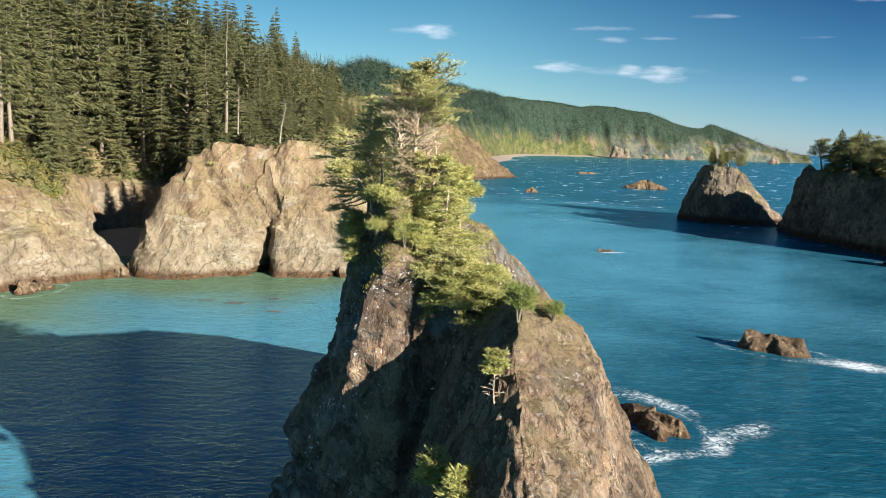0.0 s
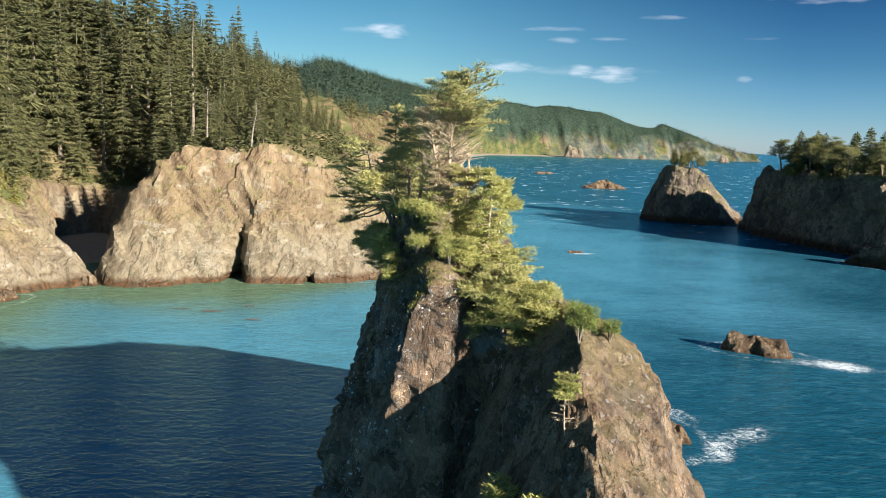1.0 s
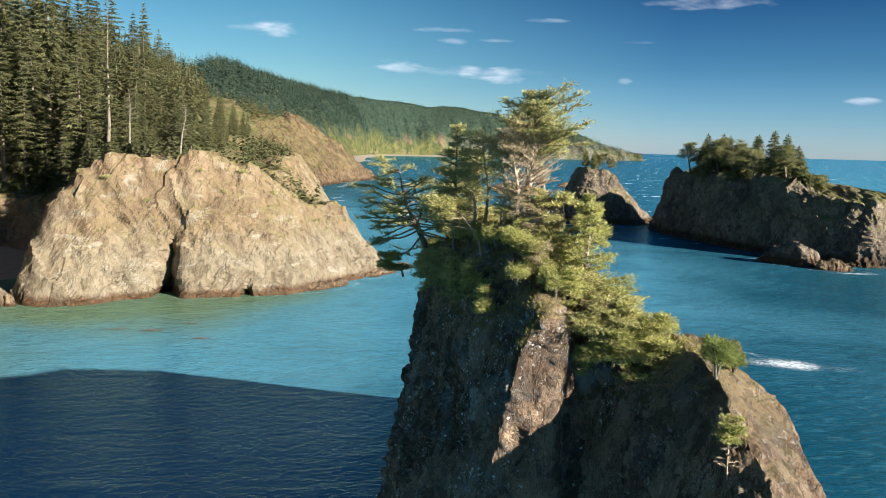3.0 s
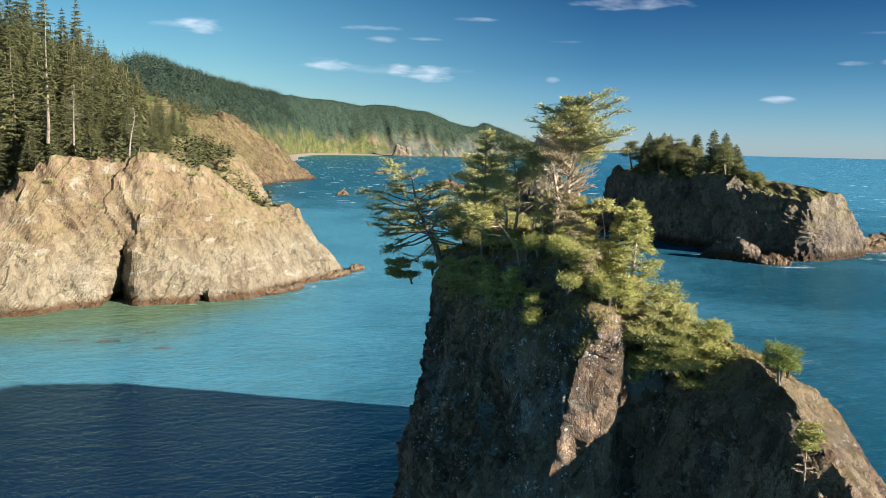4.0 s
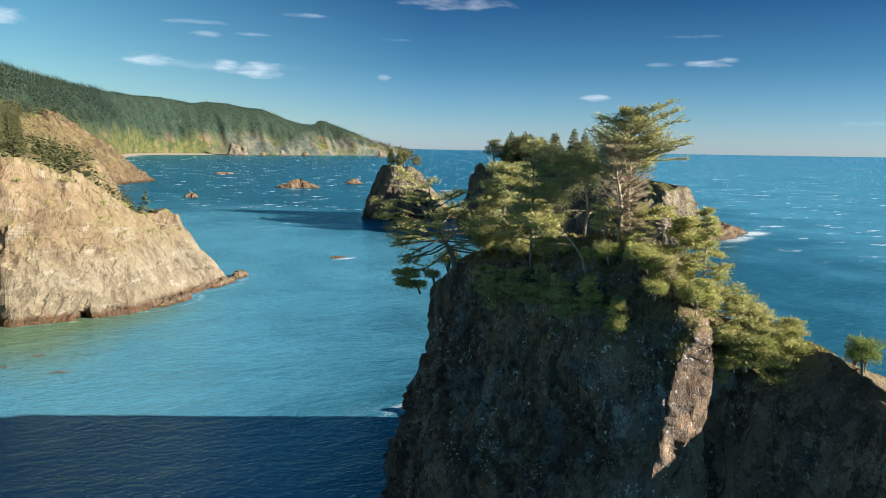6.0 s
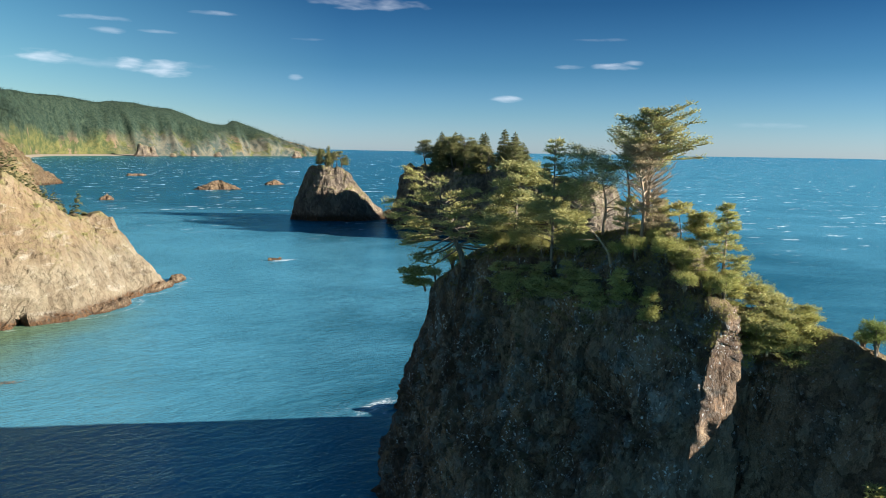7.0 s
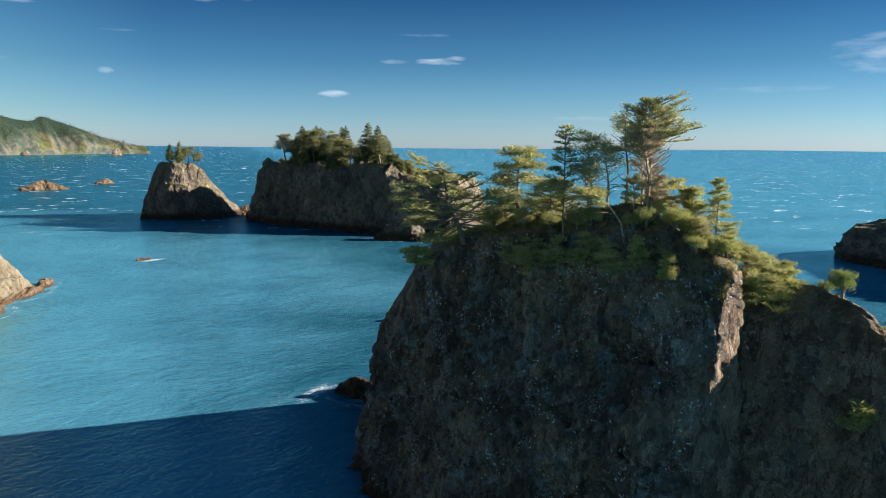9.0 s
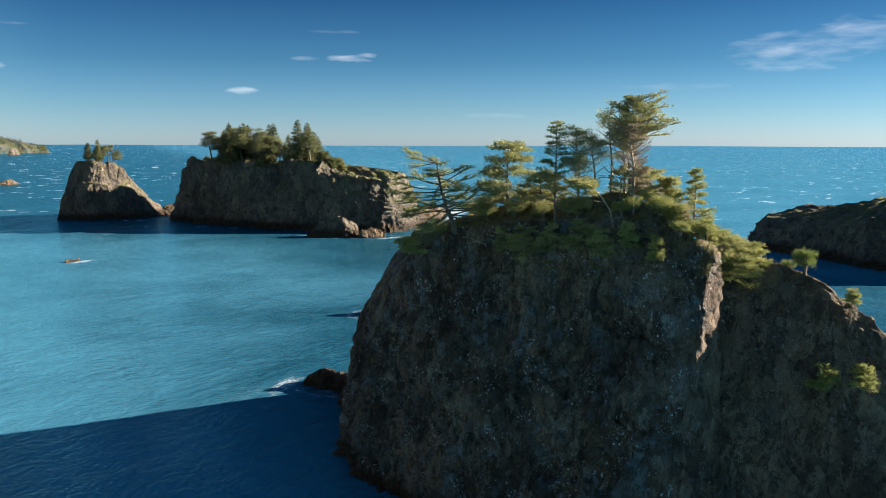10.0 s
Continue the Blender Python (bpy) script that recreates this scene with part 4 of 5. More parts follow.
def sea():
    def lines(lo, hi, step, ends):
        mid = np.arange(lo, hi, step)
        down, up = [], []
        w, p = step, lo
        while p > ends[0]:
            w *= 1.12
            p -= w
            down.append(max(p, ends[0]))
        w, p = step, mid[-1]
        while p < ends[1]:
            w *= 1.12
            p += w
            up.append(min(p, ends[1]))
        return np.array(down[::-1] + list(mid) + up)

    xs, ys = lines(-120, 250, 1.25, (-4900, 4900)), lines(20, 330, 1.25, (-4900, 4900))
    gx, gy = np.meshgrid(xs, ys)
    r = np.hypot(gx, gy)
    far = np.clip((r - 1500) / 3400, 0, 2)
    g = np.stack([gx, gy, 14.0 * far ** 2 * (r > 1500)], 2)
    flat = np.column_stack([gx.ravel(), gy.ravel()])
    foam = np.zeros(len(flat))
    by_stack = [(65, 124.5, 5.5, 3.6, -0.4, 1.0), (61, 126, 6, 3.6, -0.5, 0.7), (72, 121, 7, 3.0, -0.3, 0.55), (30, 88.5, 5, 2.0, 1.2, 0.9), (21.5, 83.5, 4, 1.5, 0.5, 0.85), (27, 103, 9, 2.4, -0.9, 0.75), (35, 93, 7, 3, 0.6, 0.7),
        (8, 112, 6, 1.8, 0.5, 0.8), (2, 113, 9, 4, 0.4, 0.45)]
    by_islands = [(250, 262, 14, 7, 0.4, 1.0), (225, 248, 22, 6, 0.45, 0.85), (152, 218, 9, 2.5, -0.2, 0.8), (185, 640, 14, 4, 0.0, 0.9),
        (160, 634, 26, 4, 0.0, 0.6), (52, 250, 6, 1.8, 0.2, 0.9), (170, 915, 36, 6, 0.0, 1.0), (246, 698, 16, 5, 0, 0.8), (66, 541, 10, 3, 0, 0.75), (60, 760, 16, 5, 0.9, 0.8), (166, 362, 14, 4, -0.3, 0.6), (205, 100, 10, 3, 1.0, 0.7)]
    by_far_shore = [(120, 1500, 30, 140, -0.15, 0.8), (185, 1900, 30, 150, -0.2, 0.8), (275, 2110, 90, 22, 0.7, 0.8), (380, 2175, 80, 20, 0.4, 0.8), (470, 2160, 60, 16, 0.1, 0.8), (560, 2160, 50, 12, 0.1, 0.7), (640, 2220, 60, 14, 0.1, 0.7)]
    for cx, cy, a, b, turn, s in by_stack + by_islands + by_far_shore:
        dx, dy = flat[:, 0] - cx, flat[:, 1] - cy
        u = (dx * math.cos(turn) + dy * math.sin(turn)) / a
        v = (-dx * math.sin(turn) + dy * math.cos(turn)) / b
        foam = np.maximum(foam, 0.95 * s * np.exp(-0.7 * (u * u + v * v)))
    for cx, cy, a, b, turn in ROCKS:
        dx, dy = flat[:, 0] - cx, flat[:, 1] - cy
        u = (dx * math.cos(turn) + dy * math.sin(turn)) / (a + 1.0)
        v = (-dx * math.sin(turn) + dy * math.cos(turn)) / (b + 1.0)
        foam = np.maximum(foam, 0.62 * np.clip(1.0 - np.abs(np.hypot(u, v) - 1.0) * 2.5, 0, 1))
    edge = curve_through(A_BASE, 260)
    d = np.full(len(flat), 9e9)
    close = (np.abs(flat[:, 0] + 40) < 260) & (np.abs(flat[:, 1] - 200) < 300)
    for p in edge[::2]:
        d[close] = np.minimum(d[close], np.hypot(flat[close, 0] - p[0], flat[close, 1] - p[1]))
    foam = np.maximum(foam, 0.5 * np.clip(1.6 - d / 1.6, 0, 1))
    bay = np.clip(1.3 - np.hypot((flat[:, 0] - 45) / np.where(flat[:, 0] > 45, 82, 185), (flat[:, 1] - 235) / np.where(flat[:, 1] > 235, 300, 185)), 0, 1)
    bay *= 1 - 0.95 * np.exp(-(((flat[:, 0] - 66) / 62) ** 2 + ((flat[:, 1] - 70) / 85) ** 2))
    # seaward water paled: sky reflection and glitter put into the colour
    bay += 1.05 * np.clip((flat[:, 0] - 0.6 * flat[:, 1] - 20) / 160, 0, 1)
    shallow_and_lit = 0.46 * np.clip(bay, 0, 1) + 0.7 * np.exp(-np.maximum(d - 4, 0) / 42) * np.clip((8 - flat[:, 0]) / 45, 0, 1)
    # lighter patch painted where the stack's shadow lies, to lift its shade
    shallow_and_lit += 0.22 * np.exp(-(((flat[:, 0] + 32) / 26) ** 2 + ((flat[:, 1] - 95) / 34) ** 2))
    me = grid_mesh("sea", g, smooth=True)
    for key, values in (("foam", foam), ("shallow_and_lit", shallow_and_lit)):
        layer = me.attributes.new(key, "FLOAT", "POINT")
        layer.data.foreach_set("value", values.astype(np.float32))
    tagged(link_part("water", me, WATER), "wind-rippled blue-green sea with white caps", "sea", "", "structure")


sea()


# ---- plants ----
class Sprays:
    """Collects many small four-cornered leaf sprays for one mesh."""

    def __init__(self):
        self.v = []

    def add(self, start, along, side, wide):
        """Kites that start at start, run along, and are wide to both sides; arrays of (n, 3)."""
        s = side / (np.linalg.norm(side, axis=1, keepdims=True) + 1e-9) * wide[:, None]
        m = start + along * 0.45
        self.v.append(np.stack([start, m + s, start + along, m - s], 1))

    def mesh(self, name):
        v = np.concatenate(self.v)
        return raw_mesh(name, v.reshape(-1, 3), np.arange(len(v) * 4).reshape(-1, 4))


def tube(points, radii, sides=6):
    """Verts and faces of a tapered limb along the points."""
    p = np.array(points, float)
    t = np.gradient(p, axis=0)
    t /= np.linalg.norm(t, axis=1, keepdims=True) + 1e-9
    ref = np.array([0.31, 0.17, 0.2]) + (np.abs(t[0]) < 0.5) * 1.0
    a = np.cross(t, ref)
    a /= np.linalg.norm(a, axis=1, keepdims=True) + 1e-9
    b = np.cross(t, a)
    w = np.arange(sides) * 2 * math.pi / sides
    ring = p[:, None] + (a[:, None] * np.cos(w)[None, :, None] + b[:, None] * np.sin(w)[None, :, None]) * np.array(radii)[:, None, None]
    n = len(p)
    i = np.arange(n * sides).reshape(n, sides)
    f = np.stack([i[:-1], np.roll(i, -1, 1)[:-1], np.roll(i, -1, 1)[1:], i[1:]], -1).reshape(-1, 4)
    return ring.reshape(-1, 3), f


def join(tubes):
    vs, fs, k = [], [], 0
    for v, f in tubes:
        vs.append(v)
        fs.append(f + k)
        k += len(v)
    return np.concatenate(vs), np.concatenate(fs)


def conifer_crown(H, R, seed, bare=0.15, levels=30, per=8, clumps=4, ragged=0.35, wind=(0, 0)):
    """Whorls of drooping branches: flat sprays along each, and hanging sprays under it."""
    rng = np.random.default_rng(seed)
    rows = []
    for i in range(levels):
        u = bare + (0.985 - bare) * (i + 0.35 * rng.random()) / levels
        z0 = u * H
        shape = (1 - u) ** 0.85 * (0.5 + 0.5 * min(1, (u - bare) / 0.15))
        tier = 1 - 0.3 * rng.random()
        for j in range(per):
            a = 2 * math.pi * (j + rng.random() * 0.9) / per + i * 1.7
            L = 1.22 * R * shape * tier * (1 - ragged * rng.random()) + 0.25
            d = np.array([math.cos(a) + wind[0], math.sin(a) + wind[1], 0])
            droop = -0.12 - 0.3 * rng.random()
            z1 = z0 + rng.normal() * H * 0.006
            for k in range(clumps):
                f = (k + 0.15 + 0.6 * rng.random()) / clumps
                pos = np.array([0, 0, z1]) + d * L * f + np.array([0, 0, droop * L * f + 0.22 * L * f * f])
                ln = L * 0.40 * (1.15 - 0.5 * f) + 0.12
                for fan in (-1.1, -0.7, -0.3, 0.0, 0.35, 0.75, 1.15):
                    yaw = a + fan + rng.normal() * 0.2
                    one = ln * (1.0 - 0.3 * abs(fan)) * (0.7 + 0.5 * rng.random())
                    fall = droop * 0.9 - 0.22 * rng.random() - (0.35 if rng.random() < 0.3 else 0.0)
                    rows.append((pos, np.array([math.cos(yaw), math.sin(yaw), fall]) * one, np.array([-math.sin(yaw), math.cos(yaw), rng.normal() * 1.3]), 0.04 + one * (0.06 + 0.04 * rng.random())))
    sp = Sprays()
    sp.add(np.array([r[0] for r in rows]), np.array([r[1] for r in rows]), np.array([r[2] for r in rows]), np.array([r[3] for r in rows]))
    sp.add(np.array([[0, 0, H * 0.95]] * 3), np.array([[0.05, 0, H * 0.07], [-0.1, 0.1, H * 0.05], [0.1, -0.1, H * 0.05]]), np.array([[1.0, 0, 0], [0, 1.0, 0], [1.0, 1.0, 0]]), np.array([0.12, 0.1, 0.1]))
    return sp


def conifer(H, R, seed, label, bare=0.15, levels=44, per=7, clumps=5, leaf=SPRUCE, bark=BARK, group="", ragged=0.35):
    root = new("spruce_tree")
    rng = np.random.default_rng(seed + 900)
    zs = np.linspace(0, 0.97, 9)
    bend = np.cumsum(rng.normal(size=(9, 2)) * 0.006 * H, axis=0) * 0.5
    bend[0] = 0
    v, f = tube(np.column_stack([bend, zs * H - 0.8]), (1 - zs) * H * 0.014 + 0.04, 6)
    link_part("trunk", raw_mesh("trunk", v, f, True), bark, root)
    link_part("crown", conifer_crown(H, R, seed, bare, levels, per, clumps, ragged).mesh("crown"), leaf, root)
    return tagged(root, label, "tree", group)


def place(ob, x, y, z, turn, s=1.0):
    ob.matrix_basis = Matrix.LocRotScale((x, y, z), Euler((0, 0, turn)), (s, s, s))
    return ob


def copy_at(ob, x, y, z, turn, s=1.0):
    made = copy_thing(ob, pose(x, y, z, 0, 0, math.degrees(turn)))
    made.scale = (s, s, s)
    return made


# The forest on the near slope: trees of several builds, then their copies.
forest_rng = random.Random(7)
KINDS = [conifer(38, 8.6, 1, "tall dark green spruce in the coast forest", 0.06, 30, 8, 5, group="coast forest"),
    conifer(33, 7.0, 2, "slim green spruce in the coast forest", 0.10, 28, 8, 5, group="coast forest"),
    conifer(41, 8.2, 3, "tall spruce with a bare lower trunk in the coast forest", 0.26, 24, 8, 5, group="coast forest", ragged=0.55),
    conifer(21, 6.6, 4, "young bushy spruce in the coast forest", 0.02, 22, 8, 4, group="coast forest"),
    conifer(30, 8.8, 5, "broad ragged spruce in the coast forest", 0.13, 21, 8, 5, group="coast forest", ragged=0.6)]
FOREST_SPOTS = []


def grow_forest():
    cand_x, cand_y = [], []
    while len(cand_x) < 2600:
        cand_x.append(forest_rng.uniform(-200, 0))
        cand_y.append(forest_rng.uniform(110, 420))
    x, y = np.array(cand_x), np.array(cand_y)
    h, d = slope_height(x, y, A_EDGE, 0.42, 62.0, 5)
    ok = inside(x, y, A_POLY) & (d > 4.5) & (d < 120)
    ok &= ~((x < -82) & (y < 216) & (d < 15))
    ok &= (x < -37) & ~((y > 225) & (y < 268) & (x > -112) & (x < -76) & (d < 6))
    used = []
    for i in np.argsort(d + 20 * np.array([forest_rng.random() for _ in x])):
        if not ok[i] or len(used) >= 250:
            continue
        gap = 5.6 if d[i] < 25 else 7.6
        if any((x[i] - a) ** 2 + (y[i] - b) ** 2 < gap * gap for a, b in used):
            continue
        used.append((x[i], y[i]))
        FOREST_SPOTS.append((x[i], y[i], h[i], d[i]))
    first = set()
    for px, py, pz, dd in FOREST_SPOTS:
        kind = forest_rng.choice((0, 1, 2, 3, 4) if dd > 12 else (1, 3, 3, 4, 2))
        s = forest_rng.uniform(0.8, 1.15) * (0.7 if dd < 9 else 1.0) * float(np.interp(px, (-115, -85, -66, -52, -36), (1.36, 1.12, 0.74, 0.42, 0.34)))
        turn = forest_rng.uniform(0, 6.28)
        if kind not in first:
            first.add(kind)
            place(KINDS[kind], px, py, pz, turn, s)
        else:
            copy_at(KINDS[kind], px, py, pz, turn, s)


grow_forest()
tall_spruce = conifer(35.5, 5.0, 6, "tall thin-crowned spruce standing above the coast forest", 0.22, 22, 6, 5, group="coast forest", ragged=0.65)
place(tall_spruce, -64.6, 230, 33.8, 0.4)


def far_trees(name, spots, label, seed, leaf, H=(16, 26), quads=34):
    """Many distant conifers in one mesh."""
    rng = np.random.default_rng(seed)
    sp = Sprays()
    p = np.array(spots)
    n = len(p)
    hs = rng.uniform(H[0] * 0.75, H[1] * 1.1, n) * (np.interp(p[:, 0], (-120, -75, -50), (1.3, 1.08, 0.7)) if H[0] > 15 else 1.0)
    for k in range(quads):
        u = (k + 0.5) / quads
        a = rng.random(n) * 2 * math.pi
        R = hs * 0.24 * (1 - u) ** 0.8 + 0.3
        at = p + np.column_stack([np.cos(a) * R * 0.25, np.sin(a) * R * 0.25, hs * (0.06 + 0.9 * u)])
        al = np.column_stack([np.cos(a) * R, np.sin(a) * R, -0.35 * R + rng.normal(size=n) * 0.2 * R])
        side = np.column_stack([-np.sin(a), np.cos(a), rng.normal(size=n) * 0.3])
        sp.add(at, al, side, R * (0.8 if quads < 12 else 0.5 if quads < 20 else 0.3 if quads < 34 else 0.2))
    if quads > 20:
        sp.add(p + np.column_stack([np.zeros((n, 2)), hs * 0.85]), np.column_stack([np.zeros((n, 2)), hs * 0.16]), rng.normal(size=(n, 3)) * (1, 1, 0), hs * 0.006 + 0.06)
    ob = link_part(name, sp.mesh(name), leaf)
    return tagged(ob, label, "forest", "", "stuff")


def scatter(edge, poly, rise, cap, seed, xr, yr, dr, count):
    rng = np.random.default_rng(seed)
    x, y = rng.uniform(*xr, count), rng.uniform(*yr, count)
    h, d = slope_height(x, y, edge, rise, cap, 5 if edge is A_EDGE else 6)
    ok = inside(x, y, poly) & (d > dr[0]) & (d < dr[1])
    if edge is A_EDGE and dr[1] > 20:
        ok &= x < -40 - 0.12 * np.maximum(y - 250, 0)
    return np.column_stack([x, y, h])[ok]


far_trees("forest", scatter(A_EDGE, A_POLY, 0.42, 62.0, 12, (-320, -8), (150, 610), (26, 170), 3300), "dense dark spruce forest higher up the coast slope", 13, MID_FOREST, (16, 25), 64)
far_trees("forest", scatter(B_EDGE, B_POLY, 0.30, 75.0, 14, (-320, 60), (470, 1140), (4, 300), 4200), "spruce forest behind the second headland", 15, MID_FOREST, (9, 15.5), 48)


def ridge_trees():
    rng = np.random.default_rng(16)
    f = FAR[22:58].reshape(-1, 3)
    pick = f[rng.integers(0, len(f), 5000)] + rng.normal(size=(5000, 3)) * (9, 9, 0.0)
    pick[:, 2] -= 2.0
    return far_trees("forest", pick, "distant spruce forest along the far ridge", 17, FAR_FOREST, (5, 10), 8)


ridge_trees()


def shore_woods():
    rng = np.random.default_rng(18)
    f = FAR[18:58, :230].reshape(-1, 3)
    pick = f[rng.integers(0, len(f), 6500)] + rng.normal(size=(6500, 3)) * (6, 6, 0.0)
    pick[:, 2] -= 2.0
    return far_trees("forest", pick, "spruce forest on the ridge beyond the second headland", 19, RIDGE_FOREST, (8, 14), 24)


shore_woods()
far_trees("undergrowth", scatter(A_EDGE, A_POLY, 0.42, 62.0, 22, (-130, -12), (110, 300), (0.8, 14), 3000), "low green bushes along the cliff top", 23, SPRUCE, (1.5, 4.5), 14)
far_trees("undergrowth", scatter(A_EDGE, A_POLY, 0.42, 62.0, 26, (-48, -6), (205, 480), (1.0, 19.9), 420), "scrub and stunted trees on the headland's back", 27, SPRUCE, (1.5, 7.0), 18)
far_trees("undergrowth", scatter(A_EDGE, A_POLY, 0.42, 62.0, 24, (-122, -82), (120, 250), (0.5, 17), 4200), "bright green grass and ferns above the near shore", 25, GRASS, (0.6, 1.5), 14)


# ---- trees of the great stack ----
def pads(sp, centres, radii, n, seed, size=0.28, flat=0.45, up=0.25):
    """Layered needle sprays round the given centres."""
    rng = np.random.default_rng(seed)
    for c, r in zip(centres, radii):
        k = max(26, int(5.2 * n * r * r)) if size < 0.5 else max(18, int(3.4 * n * r * r))
        a = rng.random(k) * 2 * math.pi
        q = np.sqrt(rng.random(k))
        off = np.column_stack([np.cos(a) * q * r, np.sin(a) * q * r, rng.normal(size=k) * r * flat * 0.36])
        off[:, 2] += 0.25 * r * (1 - q)
        yaw = a + rng.normal(size=k) * 0.9
        ln = (1.2 if size < 0.5 else 1.5) * size * rng.uniform(0.6, 1.5, k)
        al = np.column_stack([np.cos(yaw) * ln, np.sin(yaw) * ln, (up + rng.normal(size=k) * 0.35) * ln])
        side = np.cross(al, rng.normal(size=(k, 3)))
        sp.add(np.array(c) + off, al, side, ln * rng.uniform(0.07, 0.13, k))


def feather(sp, path, per_metre, reach, seed, bare=0.18):
    """Needle sprigs set along a limb to both sides, shorter towards its tip."""
    rng = np.random.default_rng(seed)
    seg = np.linalg.norm(np.diff(path, axis=0), axis=1)
    total = seg.sum()
    n = max(14, int(total * per_metre * 2.1))
    f = bare + (1 - bare) * rng.random(n) ** 0.75
    grid = np.linspace(0, 1, len(path))
    pos = np.column_stack([np.interp(f, grid, path[:, i]) for i in range(3)])
    ahead = np.column_stack([np.interp(np.minimum(f + 0.05, 1.05), np.append(grid, 1.05), np.append(path[:, i], path[-1, i] * 2 - path[-2, i])) for i in range(3)])
    t = ahead - pos
    t /= np.linalg.norm(t, axis=1, keepdims=True) + 1e-9
    side = np.cross(t, [0, 0, 1.0])
    side /= np.linalg.norm(side, axis=1, keepdims=True) + 1e-9
    way = t * (0.55 + 0.3 * rng.random(n))[:, None] + side * (rng.choice([-1, 1], n) * rng.uniform(0.35, 1.0, n))[:, None]
    way[:, 2] += rng.normal(size=n) * 0.34 + 0.12
    ln = 0.72 * reach * (1.15 - 0.6 * f) * rng.uniform(0.3, 1.0, n)
    sp.add(pos, way * ln[:, None], np.cross(way, rng.normal(size=(n, 3))), 0.016 + ln * rng.uniform(0.06, 0.12, n))


def limb_path(start, direction, length, seed, sag=0.0, n=6, wiggle=0.12):
    rng = np.random.default_rng(seed)
    p, d = [np.array(start, float)], np.array(direction, float)
    d /= np.linalg.norm(d)
    for _ in range(n - 1):
        d = d + rng.normal(size=3) * wiggle + np.array([0, 0, sag])
        d /= np.linalg.norm(d)
        p.append(p[-1] + d * length / (n - 1))
    return np.array(p)


def stack_tree(trunk, girth, limbs, label, seed, leaf=STACK_LEAF, bark=BARK, density=60, size=0.21, flat=0.4, name="spruce_tree", sprigs=0, bare=0.18):
    """A tree from its trunk's line and limbs (how far up, compass degrees, rise, length, pad radius); all relative to its foot."""
    foot = np.array(trunk[0], float)
    root = new(name)
    root.location = foot
    line = curve_through(np.array(trunk, float) - foot, 14)
    line[0, 2] -= 0.5
    u = np.linspace(0, 1, 14)
    v, f = tube(line, girth * (1 - u * 0.85), 7)
    link_part("trunk", raw_mesh("trunk", v, f, True), bark, root)
    tubes, sp, k = [], Sprays(), 0
    many = density < 20
    for up, compass, rise, length, pad in limbs:
        k += 1
        s = np.array([np.interp(up, u, line[:, i]) for i in range(3)])
        w = radians(compass)
        path = limb_path(s, (math.sin(w), math.cos(w), rise), length, seed + k)
        if tubes and not many:
            v, f = join(tubes)
            link_part("branch", raw_mesh("branch", v, f, True), bark, root)
            tubes = []
        tubes.append(tube(path, np.linspace(girth * 0.36 * (1.1 - up * 0.6), 0.02, len(path)), 5))
        if pad == 0 and sprigs:
            for q, turn in ((1, -0.7), (2, 0.8), (2, -0.9), (3, -0.8), (3, 0.7), (4, 0.6), (4, -0.5)):
                tubes.append(tube(limb_path(path[q], (math.sin(w + turn), math.cos(w + turn), rise + 0.2), length * 0.4, seed + k * 9 + q, n=4), np.linspace(0.022, 0.008, 4), 4))
        if pad > 0 and sprigs:
            feather(sp, path, sprigs, pad * 0.72, seed * 41 + k, bare)
            pads(sp, [path[-1]], [pad * 0.62], 62, seed * 47 + k, 0.13, 0.6, 0.3)
            for q, turn in ((1, -0.8), (2, 0.9), (3, -0.9), (3, 1.1), (4, 0.7), (4, -0.6))[0 if bare < 0.4 else 2:]:
                twig = limb_path(path[q], (math.sin(w + turn), math.cos(w + turn), rise + 0.1), length * (0.46 - 0.05 * q), seed + k * 7 + q, n=4)
                tubes.append(tube(twig, np.linspace(girth * 0.1, 0.01, 4), 4))
                feather(sp, twig, sprigs * 1.2, pad * 0.6, seed * 43 + k * 5 + q)
                pads(sp, [twig[-1]], [pad * 0.55], 62, seed * 53 + k * 5 + q, 0.13, 0.6, 0.3)
        elif pad > 0:
            cs, rs = [], []
            for j, fr in ((2, 0.6), (3, 0.8), (4, 1.0), (5, 0.85)):
                cs.append(path[j])
                rs.append(pad * fr)
            pads(sp, cs, rs, density, seed * 31 + k, size, flat)
            twig = limb_path(path[3], (math.sin(w + 0.8), math.cos(w + 0.8), 0.2), length * 0.35, seed + k + 400, n=4)
            tubes.append(tube(twig, np.linspace(girth * 0.12, 0.012, 4), 4))
            twig = limb_path(path[2], (math.sin(w - 0.9), math.cos(w - 0.9), 0.15), length * 0.35, seed + k + 600, n=4)
            tubes.append(tube(twig, np.linspace(girth * 0.12, 0.012, 4), 4))
            pads(sp, [twig[-1]], [pad * 0.6], density, seed * 37 + k, size, flat)
    v, f = join(tubes)
    link_part("branch", raw_mesh("branch", v, f, True), bark, root)
    if sp.v:
        link_part("crown", sp.mesh("crown"), leaf, root)
    return tagged(root, label, "tree")


def rings(lo, hi, count, long, short, pad_long, pad_short, seed, rise=0.1, favour=None, spread=360):
    """Limbs spread up a trunk, longest below."""
    rnd = random.Random(seed)
    out = []
    for i in range(count):
        u = lo + (hi - lo) * (i + rnd.random() * 0.8) / count
        k = (u - lo) / (hi - lo)
        compass = (favour or 0) + (rnd.random() - 0.5) * spread
        out.append((u, compass, rise + rnd.uniform(-0.15, 0.2), (long + (short - long) * k) * rnd.uniform(0.7, 1.15), (pad_long + (pad_short - pad_long) * k) * rnd.uniform(0.75, 1.2)))
    return out


